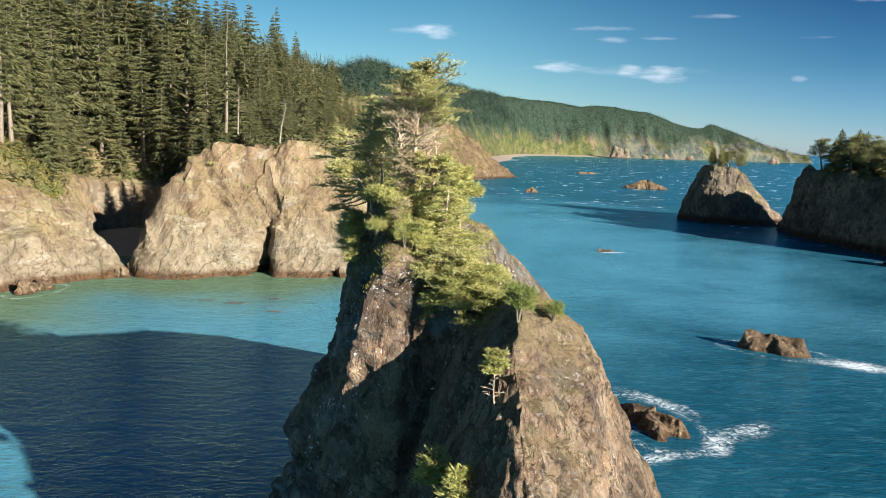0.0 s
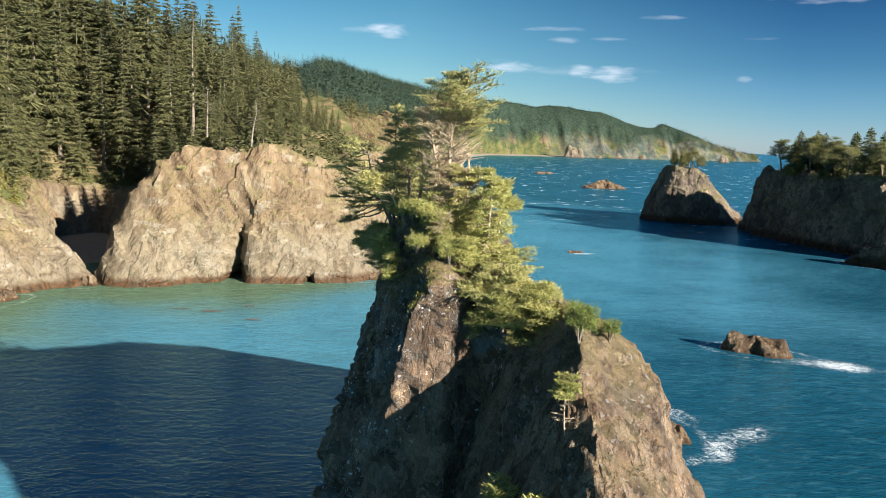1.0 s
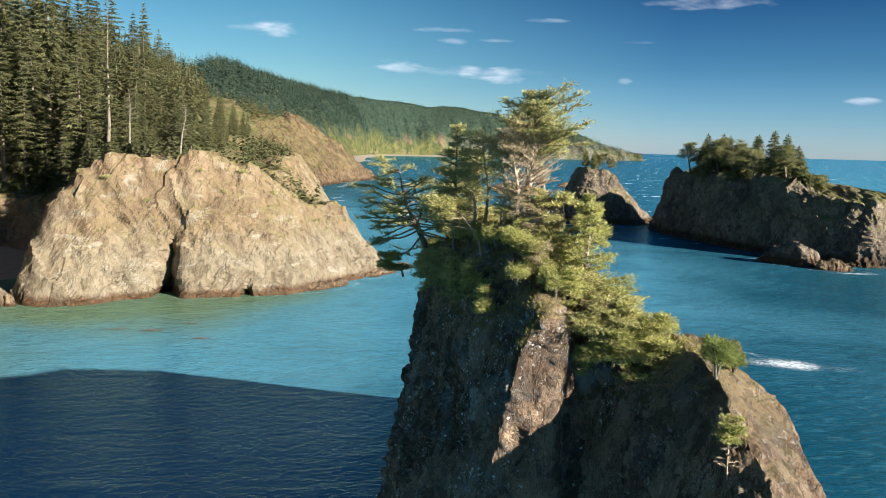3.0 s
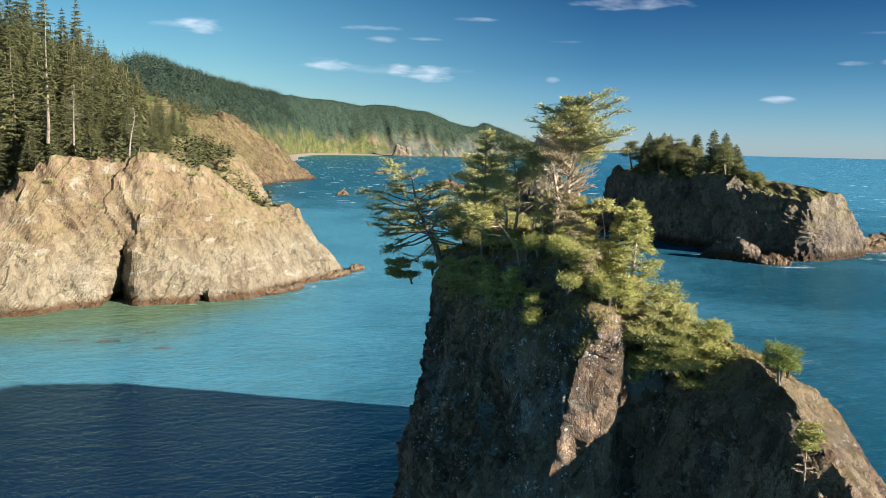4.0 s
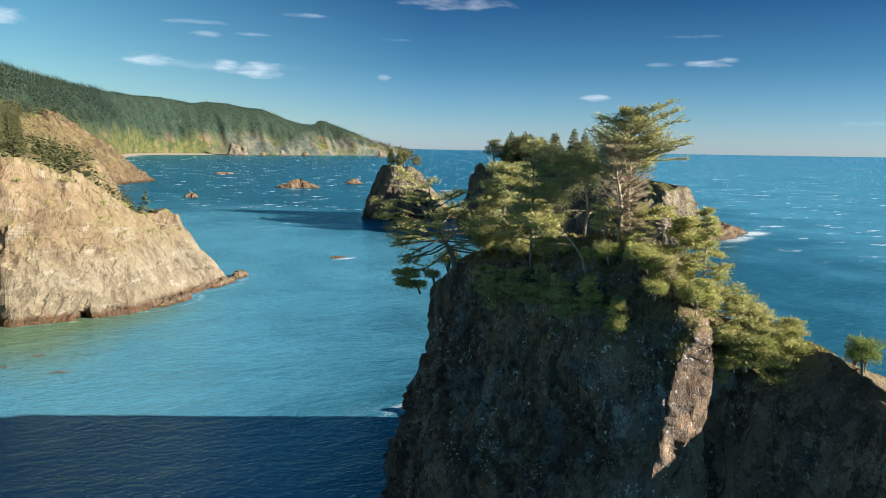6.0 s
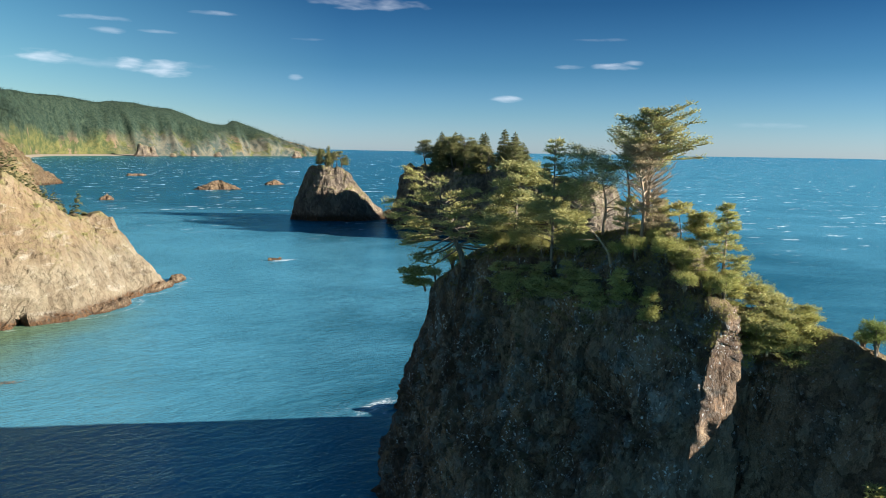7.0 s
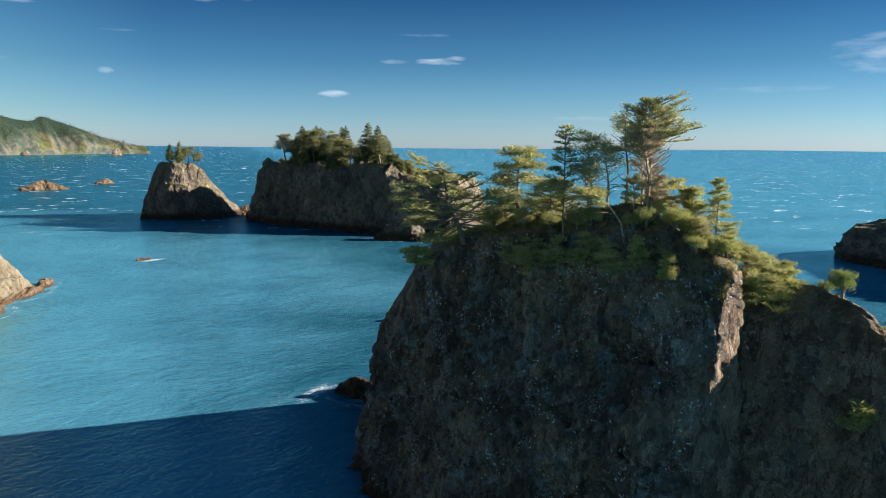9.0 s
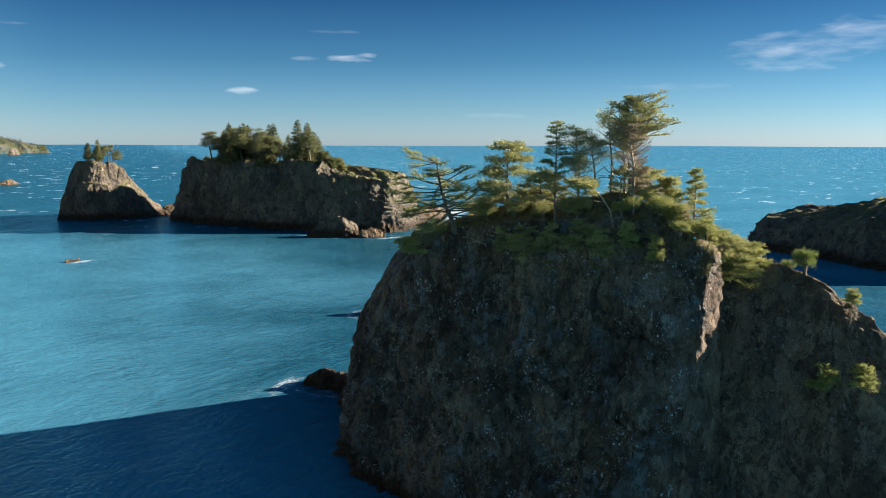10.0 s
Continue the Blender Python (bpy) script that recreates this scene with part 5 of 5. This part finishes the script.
def bush(x, y, r, h, label, seed, leaf=BUSH_LEAF, density=70, z=None):
    root = new("shrub")
    z = stack_top(x, y) if z is None else z
    root.location = (x, y, z)
    rnd = random.Random(seed)
    sp, tubes, cs, rs = Sprays(), [], [], []
    for i in range(7):
        w = rnd.uniform(0, 6.28)
        tip = (math.cos(w) * r * rnd.uniform(0.2, 0.8), math.sin(w) * r * rnd.uniform(0.2, 0.8), h * rnd.uniform(0.45, 0.95))
        path = np.array([(0, 0, -0.4), (tip[0] * 0.4, tip[1] * 0.4, tip[2] * 0.5), tip])
        tubes.append(tube(path, (0.07, 0.05, 0.015), 5))
        cs += [tip, (tip[0] * 0.9, tip[1] * 0.9, tip[2] * 0.55)]
        rs += [r * rnd.uniform(0.45, 0.7), r * rnd.uniform(0.45, 0.65)]
    pads(sp, cs, rs, density * 3.2, seed, 0.12, 0.75, 0.4)
    v, f = join(tubes)
    link_part("stem", raw_mesh("stem", v, f, True), BARK, root)
    link_part("foliage", sp.mesh("foliage"), leaf, root)
    return tagged(root, label, "shrub")


def foot(x, y, drop=0.2):
    return (x, y, stack_top(x, y) - drop)


def up(p, *steps):
    """A trunk's line from its foot by steps."""
    out, q = [p], p
    for s in steps:
        q = (q[0] + s[0], q[1] + s[1], q[2] + s[2])
        out.append(q)
    return out


# the tall spruce at the summit
p = foot(-4.6, 53.9)
hgt = 38.3 - p[2]
stack_tree(up(p, (0.05, 0, hgt * 0.35), (0.2, 0.2, hgt * 0.35), (0.1, 0.3, hgt * 0.3)), 0.16,
    rings(0.58, 0.99, 44, 2.5, 0.55, 0.5, 0.36, 3, 0.42) + [(0.60, 130, 0.1, 3.3, 0.5), (0.74, 126, 0.4, 3.2, 0.5), (0.85, 300, 0.3, 2.2, 0.5), (0.9, 120, 0.25, 2.2, 0.42), (0.62, 135, 0.2, 2.6, 0.5), (0.78, 200, 0.3, 2.4, 0.5), (0.66, 240, 0.25, 2.4, 0.5), (0.7, 118, 0.2, 3.4, 0.5), (0.8, 138, 0.3, 3.2, 0.5), (0.92, 135, 0.3, 2.0, 0.42), (0.9, 315, 0.3, 2.0, 0.42), (0.7, 300, 0.2, 2.8, 0.5), (0.9, 140, 0.3, 2.7, 0.42), (0.66, 143, 0.1, 3.6, 0.44), (0.76, 150, 0.15, 3.2, 0.44), (0.3, 100, 0.3, 1.2, 0), (0.24, 250, 0.4, 1.0, 0), (0.36, 320, 0.3, 1.4, 0)] + rings(0.12, 0.66, 46, 1.3, 2.0, 0, 0, 33, 0.5),
    "tall windswept spruce with a bare pale trunk on the stack's summit", 3, STACK_LEAF, PALE_BARK, 60, sprigs=26)
# its twin trunk, half dry, and a thin-stemmed neighbour
p = foot(-5.5, 53.5)
stack_tree(up(p, (0.1, 0, 2.0), (-0.3, 0.2, 1.9), (-0.1, 0.2, 1.6)), 0.14, rings(0.72, 1.0, 14, 1.5, 1.0, 0.42, 0.36, 5, 0.4) + rings(0.25, 0.95, 34, 1.4, 1.5, 0, 0, 95, 0.5), "twisted pale-trunked spruce with sparse dry needles", 5, DRY_LEAF, PALE_BARK, 60, sprigs=24)
p = foot(-3.9, 54.6)
stack_tree(up(p, (0.2, 0, 2.2), (-0.2, 0.2, 2.0), (0.2, 0.0, 1.6)), 0.13, rings(0.72, 1.0, 16, 2.0, 1.2, 0.5, 0.42, 91, 0.3) + rings(0.1, 0.75, 26, 1.2, 1.6, 0, 0, 92, 0.45) + [(0.25, 150, 0.4, 1.0, 0), (0.35, 20, 0.4, 1.2, 0)], "slender pale spruce beside the tall one", 91, STACK_LEAF, PALE_BARK, 60, sprigs=26)
p = foot(-2.7, 52.8)
stack_tree(up(p, (0.15, 0, 1.5), (-0.15, 0.1, 1.2), (0.05, 0.1, 0.8)), 0.07, [(0.9, 30, 0.3, 0.7, 0.5), (0.97, 200, 0.3, 0.7, 0.5), (0.85, 110, 0.2, 0.9, 0.45), (0.8, 290, 0.2, 0.8, 0.45)], "thin bare-stemmed spruce with a small tuft of needles", 6, STACK_LEAF, PALE_BARK, 80)
# domed dark crowns beside and behind the summit
for tx, ty, top, spread, seed in ((-4.3, 56.0, 37.0, 1.6, 7), (-3.4, 55.2, 36.2, 1.4, 94), (-6.3, 58.0, 35.9, 1.6, 13), (-5.4, 57.0, 35.0, 1.5, 96), (-7.2, 57.6, 33.6, 1.4, 97)):
    p = foot(tx, ty)
    rise = top - p[2]
    stack_tree(up(p, (0.25, 0.1, rise * 0.4), (-0.35, 0.1, rise * 0.35), (-0.1, 0.0, rise * 0.25)), 0.13, rings(0.72, 1.0, 11, spread * 0.8, spread * 0.5, 0.66, 0.6, seed, 0.25) + rings(0.5, 0.74, 4, spread, spread * 0.8, 0.5, 0.5, seed + 1, 0.3) + rings(0.2, 0.7, 12, 1.1, 1.5, 0, 0, seed + 2, 0.4), "dark dome-crowned spruce on a bare pale trunk beside the summit", seed, DARK_LEAF, PALE_BARK, 46, 0.14, 0.7)
p = foot(-8.0, 59.2)
hgt = 36.5 - p[2]
stack_tree(up(p, (0, 0, hgt * 0.4), (0.0, 0, hgt * 0.35), (0, 0, hgt * 0.25)), 0.12, rings(0.1, 0.98, 50, 2.0, 0.35, 0.5, 0.3, 8, 0.2), "narrow pointed spruce on the stack's landward rim", 8, DARK_LEAF, BARK, 60, sprigs=26)
# the leaning one over the west wall
p = foot(-7.3, 54.4)
stack_tree(up(p, (-0.6, 0.4, 1.0), (-0.7, 0.5, 0.9), (-0.6, 0.5, 0.5)), 0.09, [(0.8, 300, 0.15, 1.1, 0.8), (0.95, 330, 0.1, 1.1, 0.85), (0.9, 240, 0.1, 1.0, 0.75), (0.97, 60, 0.2, 0.8, 0.7), (0.7, 280, -0.2, 1.2, 0.5), (0.35, 310, 0.0, 1.7, 0), (0.5, 350, 0.3, 1.2, 0), (0.6, 230, 0.1, 1.3, 0)], "leaning spruce with a bleached forked trunk on the rim", 9, STACK_LEAF, PALE_BARK, 90, 0.2, 0.45)
# trees towards the back rim
p = foot(-6.4, 64.8)
stack_tree(up(p, (-0.3, 0, 2.2), (0.4, 0.2, 2.1), (0.2, 0, 1.8)), 0.18, rings(0.1, 1.0, 36, 2.8, 1.3, 0.75, 0.6, 10, 0.05), "ragged clumped spruce near the stack's back rim", 10, DARK_LEAF, BARK, 75, 0.2, 0.5)
p = foot(-6.4, 61.4)
stack_tree(up(p, (-0.2, 0, 1.2), (-0.2, 0, 1.0), (0, 0, 0.8)), 0.14, rings(0.1, 1.0, 36, 2.5, 1.3, 0.65, 0.5, 12, 0.05), "low spreading spruce on the rim", 12, STACK_LEAF, BARK, 60, sprigs=26)
p = foot(-8.0, 69.5)
stack_tree(up(p, (-0.9, 0.2, 1.8), (-0.9, 0.1, 2.0), (-0.5, 0.1, 2.3)), 0.24,
    rings(0.3, 1.0, 12, 4.2, 1.8, 0.75, 0.65, 11, 0.1, 310, 230) + rings(0.12, 0.7, 9, 5.0, 3.2, 0.75, 0.7, 19, -0.45, 305, 120) + rings(0.15, 0.8, 8, 4.2, 2.6, 0.75, 0.7, 20, 0.1, 125, 150) + rings(0.15, 0.5, 7, 4.4, 3.8, 0.55, 0.5, 22, -0.05, 132, 50) + rings(0.2, 0.75, 7, 5.6, 4.2, 0.75, 0.7, 23, -0.1, 315, 50) + [(0.98, 330, 0.12, 2.6, 0.6), (0.99, 318, 0.2, 3.0, 0.6), (0.96, 300, 0.05, 2.4, 0.6), (0.97, 345, 0.15, 2.4, 0.6), (0.95, 40, 0.05, 1.8, 0.6), (0.7, 140, 0.3, 3.0, 0.6), (0.62, 150, 0.35, 3.4, 0.6), (0.55, 128, 0.3, 3.6, 0.6), (0.8, 160, 0.3, 2.4, 0.6)],
    "wide windswept spruce leaning out over the stack's back wall", 11, STACK_LEAF, BARK, 60, sprigs=30, bare=0.42)
# the seaward and front ones
p = foot(-1.5, 52.0)
stack_tree(up(p, (0.1, 0, 1.6), (0.1, 0.1, 1.3), (0, 0, 0.8)), 0.1, rings(0.55, 1.0, 14, 1.0, 0.6, 0.6, 0.55, 14, 0.2), "small round-headed spruce with a bare stem", 14, BUSH_LEAF, PALE_BARK, 110, 0.17, 0.7)
p = foot(-2.7, 49.5)
stack_tree(up(p, (0.3, 0, 2.2), (0.1, 0, 2.0), (0, 0, 1.8)), 0.12, rings(0.03, 0.98, 56, 2.0, 0.3, 0.5, 0.3, 15, 0.0) + [(0.12, 122, -0.05, 3.4, 0.55), (0.2, 135, 0.0, 2.8, 0.55), (0.14, 100, 0.0, 2.8, 0.5), (0.1, 130, -0.05, 3.0, 0.5), (0.16, 118, 0.0, 2.6, 0.5), (0.08, 150, -0.1, 2.6, 0.5)], "young pointed spruce below the summit", 15, BUSH_LEAF, PALE_BARK, 60, sprigs=26)
p = foot(-4.1, 48.2)
stack_tree(up(p, (0, -0.1, 0.5), (0, 0, 0.5), (0, 0, 0.4)), 0.1, rings(0.02, 1.0, 26, 1.3, 0.6, 0.5, 0.4, 16, -0.1, 180, 300), "low spreading spruce hanging over the front face", 16, BUSH_LEAF, PALE_BARK, 60, sprigs=40)
p = foot(-2.2, 47.4)
stack_tree(up(p, (0.2, -0.2, 0.6), (0.1, 0, 0.6), (0, 0, 0.4)), 0.1, rings(0.02, 1.0, 48, 2.7, 0.9, 0.65, 0.45, 17, -0.2, 150, 280), "low spreading spruce hanging over the gully", 17, STACK_LEAF, PALE_BARK, 60, sprigs=40)
p = foot(-5.2, 49.4)
stack_tree(up(p, (-0.1, 0, 0.7), (0.1, 0, 0.7), (0, 0, 0.5)), 0.08, rings(0.1, 1.0, 16, 0.8, 0.5, 0.36, 0.3, 18, 0.2), "half-dry small spruce above the front buttress", 18, DRY_LEAF, PALE_BARK, 60, sprigs=26)
p = foot(-3.3, 50.8)
stack_tree(up(p, (0.1, 0, 0.9), (-0.1, 0, 0.8), (0, 0, 0.6)), 0.09, rings(0.1, 1.0, 18, 1.2, 0.6, 0.45, 0.35, 21, 0.1), "small bright spruce on the seaward slope", 21, BUSH_LEAF, PALE_BARK, 60, sprigs=26)
# hanging growth on the front face and the back wall
for hx, hy, hz, hr, hs in ((-1.7, 46.6, 24.0, 1.1, 75), (-0.7, 46.2, 24.3, 1.1, 77), (0.2, 45.9, 24.6, 0.9, 79), (-2.4, 47.2, 24.0, 0.9, 83), (-0.9, 47.2, 24.6, 1.0, 85)):
    stack_tree(up((hx, hy, hz), (-0.1, -0.3, 0.7), (0.0, -0.1, 0.7), (0, 0, 0.5)), 0.09, rings(0.02, 1.0, 30, 1.7 * hr, 0.7 * hr, 0.65 * hr, 0.45 * hr, hs, -0.15, 170, 260), "low spruce clinging to the front rock face", hs, BUSH_LEAF if hs % 2 else STACK_LEAF, PALE_BARK, 60, sprigs=26)
for hx, hy, hz, hs in ((-2.0, 39.2, 16.2, 81), (-1.1, 36.9, 16.4, 82)):
    stack_tree(up((hx, hy, hz), (-0.3, -0.3, 0.5), (-0.1, 0.0, 0.7), (0, 0, 0.6)), 0.08, rings(0.1, 1.0, 14, 0.9, 0.5, 0.5, 0.35, hs, 0.0), "small bright green spruce low on the front face", hs, BUSH_LEAF, BARK, 80)
stack_tree(up((-9.3, 73.0, 24.4), (-0.6, 0.1, 0.3), (-0.5, 0.1, 0.6), (-0.2, 0, 0.8)), 0.1, rings(0.2, 1.0, 14, 1.2, 0.6, 0.6, 0.4, 78, -0.1), "small bright spruce hanging from the back wall", 78, BUSH_LEAF, BARK, 80)
# shrubs
bush(1.5, 41.7, 0.85, 1.55, "rounded bright green shrub on the seaward shoulder", 31, SHRUB_LEAF, 100)
bush(3.6, 43.6, 0.55, 0.7, "small green shrub on the seaward shoulder", 32, SHRUB_LEAF)
bush(0.7, 45.8, 0.7, 0.9, "low green shrub above the gully", 33)
stack_tree(up((0.5, 38.3, 20.3), (-0.35, -0.3, 0.7), (-0.05, -0.05, 1.3), (0.05, 0, 1.2)), 0.06, rings(0.68, 1.0, 16, 0.55, 0.4, 0.35, 0.3, 34, 0.3) + rings(0.25, 0.68, 10, 0.6, 0.5, 0, 0, 35, 0.1), "thin spruce sapling with bare lower twigs on the front ridge", 34, BUSH_LEAF, PALE_BARK, 60, sprigs=40)
bush(-6.0, 51.0, 0.9, 1.0, "bright green shrub near the summit", 35)
bush(-4.4, 51.2, 1.0, 1.1, "bright green shrub near the summit", 36)
bush(-2.6, 51.4, 0.9, 1.0, "bright green shrub near the summit", 37)
for bx, by, br, bs in ((-5.4, 50.6, 0.7, 43), (-5.2, 49.8, 0.75, 44), (-5.1, 49.0, 0.7, 45), (-4.9, 48.3, 0.65, 46), (-4.8, 47.6, 0.55, 47)):
    bush(bx, by, br, 0.85, "bright yellow-green shrub draped over the summit ridge", bs, BUSH_LEAF, 70, stack_top(bx, by) + 0.1)
bush(-7.4, 57.2, 1.0, 1.2, "dark green shrub on the rim", 38, STACK_LEAF)
bush(-6.9, 66.8, 1.0, 1.2, "dark green shrub on the rim", 39, STACK_LEAF)
bush(-7.2, 72.2, 0.9, 1.4, "bright green shrub on the back rim", 40)
bush(-2.5, 65.0, 1.2, 1.4, "dark green shrub behind the summit", 41, STACK_LEAF)
bush(-2.4, 57.0, 1.2, 1.4, "dark green shrub behind the summit", 42, STACK_LEAF)


for bx, by, br, bh, seed in ((-5.2, 52.2, 0.9, 0.9, 101), (-3.6, 52.3, 0.8, 0.8, 102), (-6.8, 52.8, 0.8, 0.8, 103), (-1.6, 53.4, 0.9, 1.0, 104), (-5.6, 50.0, 0.8, 0.9, 105), (-3.4, 50.2, 0.9, 1.0, 106), (-6.6, 49.0, 0.7, 0.7, 107), (-2.0, 50.4, 0.8, 0.9, 108),
        (-7.6, 60.6, 0.9, 1.0, 109), (-7.3, 63.6, 0.9, 1.0, 110), (-5.0, 68.6, 0.9, 1.0, 111), (-7.0, 75.0, 0.7, 0.7, 112), (-7.2, 53.6, 0.7, 0.6, 113), (-7.6, 58.2, 0.7, 0.7, 114), (-5.0, 63.0, 1.0, 1.1, 115), (-4.0, 70.6, 0.9, 0.9, 116)):
    bush(bx, by, br, bh, "low green shrub on the stack's top", seed, BUSH_LEAF if by < 54 else STACK_LEAF)


# bleached snags on the headland's top
for sx, sy, sz, sh, lean, seed in ((-42.6, 197.5, 31.6, 10.5, 0.12, 131), (-55.0, 206.0, 33.5, 12.0, 0.02, 132)):
    stack_tree(up((sx, sy, sz), (lean * sh * 0.4, 0, sh * 0.4), (lean * sh * 0.6, 0, sh * 0.35), (-0.3, 0, sh * 0.25)), 0.26, [(u, c, 0.25, q, 0) for u, c, _, q, _ in rings(0.35, 0.98, 16, 2.6, 1.0, 0, 0, seed)], "bleached dead spruce snag on the cliff top", seed, DRY_LEAF, SNAG_BARK, 60)


# small trees and drooping boughs over the west rim
for hx, hy, hz, hr, hs in ((-8.1, 56.4, 26.6, 1.0, 161), (-8.4, 58.8, 26.2, 1.1, 162), (-8.5, 61.6, 25.8, 1.0, 163), (-8.2, 54.8, 26.2, 0.8, 164), (-8.3, 63.8, 25.6, 0.8, 165), (-7.6, 52.6, 26.6, 0.6, 166), (-7.4, 50.4, 25.6, 0.5, 167)):
    stack_tree(up((hx, hy, hz), (-0.4, -0.1, 0.5), (-0.2, 0.0, 0.7), (0, 0, 0.7)), 0.08, rings(0.02, 1.0, 24, 1.6 * hr, 0.6 * hr, 0.55, 0.4, hs, -0.25, 270, 260), "small spruce drooping over the rim of the west wall", hs, BUSH_LEAF if hs > 165 else STACK_LEAF, BARK, 60, sprigs=26)
# half-dry saplings among the summit trunks
for hx, hy, hh, hs in ((-5.2, 52.9, 2.4, 171), (-4.2, 53.2, 2.8, 172), (-3.4, 53.8, 2.2, 173), (-5.9, 54.4, 2.2, 174), (-4.9, 51.6, 1.6, 175)):
    p = foot(hx, hy)
    stack_tree(up(p, (0.05, 0, hh * 0.4), (-0.1, 0.05, hh * 0.3), (0.05, 0, hh * 0.3)), 0.06, rings(0.1, 1.0, 18, 1.0, 0.5, 0.35, 0.3, hs, 0.35), "half-dry sapling among the summit trunks", hs, DRY_LEAF if hs % 2 else STACK_LEAF, PALE_BARK, 60, sprigs=18)


def top_grass():
    n = grid_normals(STACK).reshape(-1, 3)
    p = STACK_POINTS
    ok = (np.abs(n[:, 2]) > 0.36) & (p[:, 2] > 23.8) & (p[:, 1] > 44) & (p[:, 1] < 84)
    rng = np.random.default_rng(150)
    q = p[ok]
    q = q[rng.integers(0, len(q), 26000)] + rng.normal(size=(26000, 3)) * (0.1, 0.1, 0.02)
    sp = Sprays()
    w = rng.random(26000) * 2 * math.pi
    ln = rng.uniform(0.08, 0.22, 26000)
    sp.add(q, np.column_stack([np.cos(w) * 0.9 * ln, np.sin(w) * 0.9 * ln, ln * 0.8]), np.column_stack([-np.sin(w), np.cos(w), np.zeros(26000)]), ln * 0.16)
    tagged(link_part("grass", sp.mesh("grass"), GRASS), "yellow-green grass on the stack's top", "grass", "", "stuff")


top_grass()


# ---- trees of the islands ----
def island_trees(points, spots, group):
    rnd = random.Random(len(spots))
    def ragged():
        return conifer(9.0, 3.3, 61, "tall dark ragged spruce on an island top", 0.16, 22, 7, 4, leaf=ISLAND_LEAF, group=group, ragged=0.5)

    def flat_topped():
        return stack_tree(up((0, 0, 0), (0.4, 0.2, 2.6), (0.5, 0.2, 2.4), (0.4, 0, 2.0)), 0.24, rings(0.4, 1.0, 22, 3.4, 2.0, 1.1, 0.9, 62, 0.15), "flat-topped windswept spruce on an island top", 62, ISLAND_LEAF, BARK, 14, 0.6, 0.3, sprigs=9)

    def bushy():
        return stack_tree(up((0, 0, 0), (0.1, 0, 1.6), (0, 0.1, 1.6), (0.1, 0, 1.4)), 0.2, rings(0.05, 1.0, 24, 2.6, 1.4, 1.4, 1.0, 63, 0.05), "low bushy spruce on an island top", 63, ISLAND_LEAF, BARK, 14, 0.6, 0.5)

    first = {}
    for x, y, kind, s in spots:
        d = np.hypot(points[:, 0] - x, points[:, 1] - y)
        z = float(points[np.argsort(d)[:6], 2].mean()) - 0.3
        turn = rnd.uniform(0, 6.28)
        if kind in first:
            copy_at(first[kind], x, y, z, turn, s)
        else:
            first[kind] = tagged((ragged, flat_topped, bushy)[kind](), "", "", group)
            place(first[kind], x, y, z, turn, s)


def big_spots():
    rnd = random.Random(5)
    out = []
    while len(out) < 62:
        u, v = rnd.random(), rnd.uniform(-1, 1)
        x = 151 + 19 * u + v * 11
        y = 322 - 60 * u + v * 11
        kind = rnd.choice((0, 0, 0, 1, 1, 2)) if u < 0.86 else 2
        out.append((x, y, kind, rnd.uniform(0.6, 1.0) if kind == 2 else rnd.uniform(1.25, 1.95) if kind == 0 else rnd.uniform(1.3, 2.1)))
    return out


island_trees(BIG_POINTS, big_spots(), "trees on the wooded island")
island_trees(SMALL_POINTS, [(123.5, 374, 0, 0.95), (127, 372, 0, 1.0), (129, 376, 0, 1.25), (132, 373, 1, 1.1), (135.5, 374, 1, 1.25), (126, 380, 0, 1.0), (133, 380, 1, 1.2)], "trees on the small stack")


# ---- last small things ----
def cliff_shrubs():
    """Stunted shrubs rooted on ledges of the near headland's face."""
    rnd = random.Random(77)
    for x, up_share in ((-57, 0.86), (-49, 0.72), (-38, 0.9), (-33, 0.78), (-29, 0.93), (-22, 0.85), (-17, 0.92), (-12, 0.8)):
        row = int(79 * up_share)
        line = A_GRID[row]
        near = np.where((line[:, 1] < 232) & (line[:, 1] > 176))[0]
        p = line[near[np.argmin(np.abs(line[near, 0] - x))]]
        bush(float(p[0]), float(p[1]), rnd.uniform(0.7, 1.2), rnd.uniform(0.6, 1.1), "low dry green shrub on a ledge of the cliff", rnd.randint(200, 900), STACK_LEAF, 22, float(p[2]) - 0.15)


def kelp():
    rng = np.random.default_rng(210)
    sp = Sprays()
    for cx, cy, n, r in ((-43.1, 155.2, 60, 1.6), (-33.6, 148.6, 40, 1.2), (-49.0, 156.8, 30, 1.4), (-36.7, 160.6, 30, 1.0)):
        w = rng.random(n) * 2 * math.pi
        q = rng.random(n) * r
        at = np.column_stack([cx + np.cos(w) * q * 1.6, cy + np.sin(w) * q * 0.7, np.full(n, 0.05) + rng.random(n) * 0.05])
        turn = rng.normal(size=n) * 0.6
        sp.add(at, np.column_stack([np.cos(turn), np.sin(turn), np.full(n, 0.05)]) * 0.9, np.column_stack([-np.sin(turn), np.cos(turn), np.zeros(n)]), np.full(n, 0.09))
    tagged(link_part("kelp", sp.mesh("kelp"), BARK), "dark brown kelp fronds drifting at the bay's surface", "kelp", "", "stuff")


cliff_shrubs()
kelp()
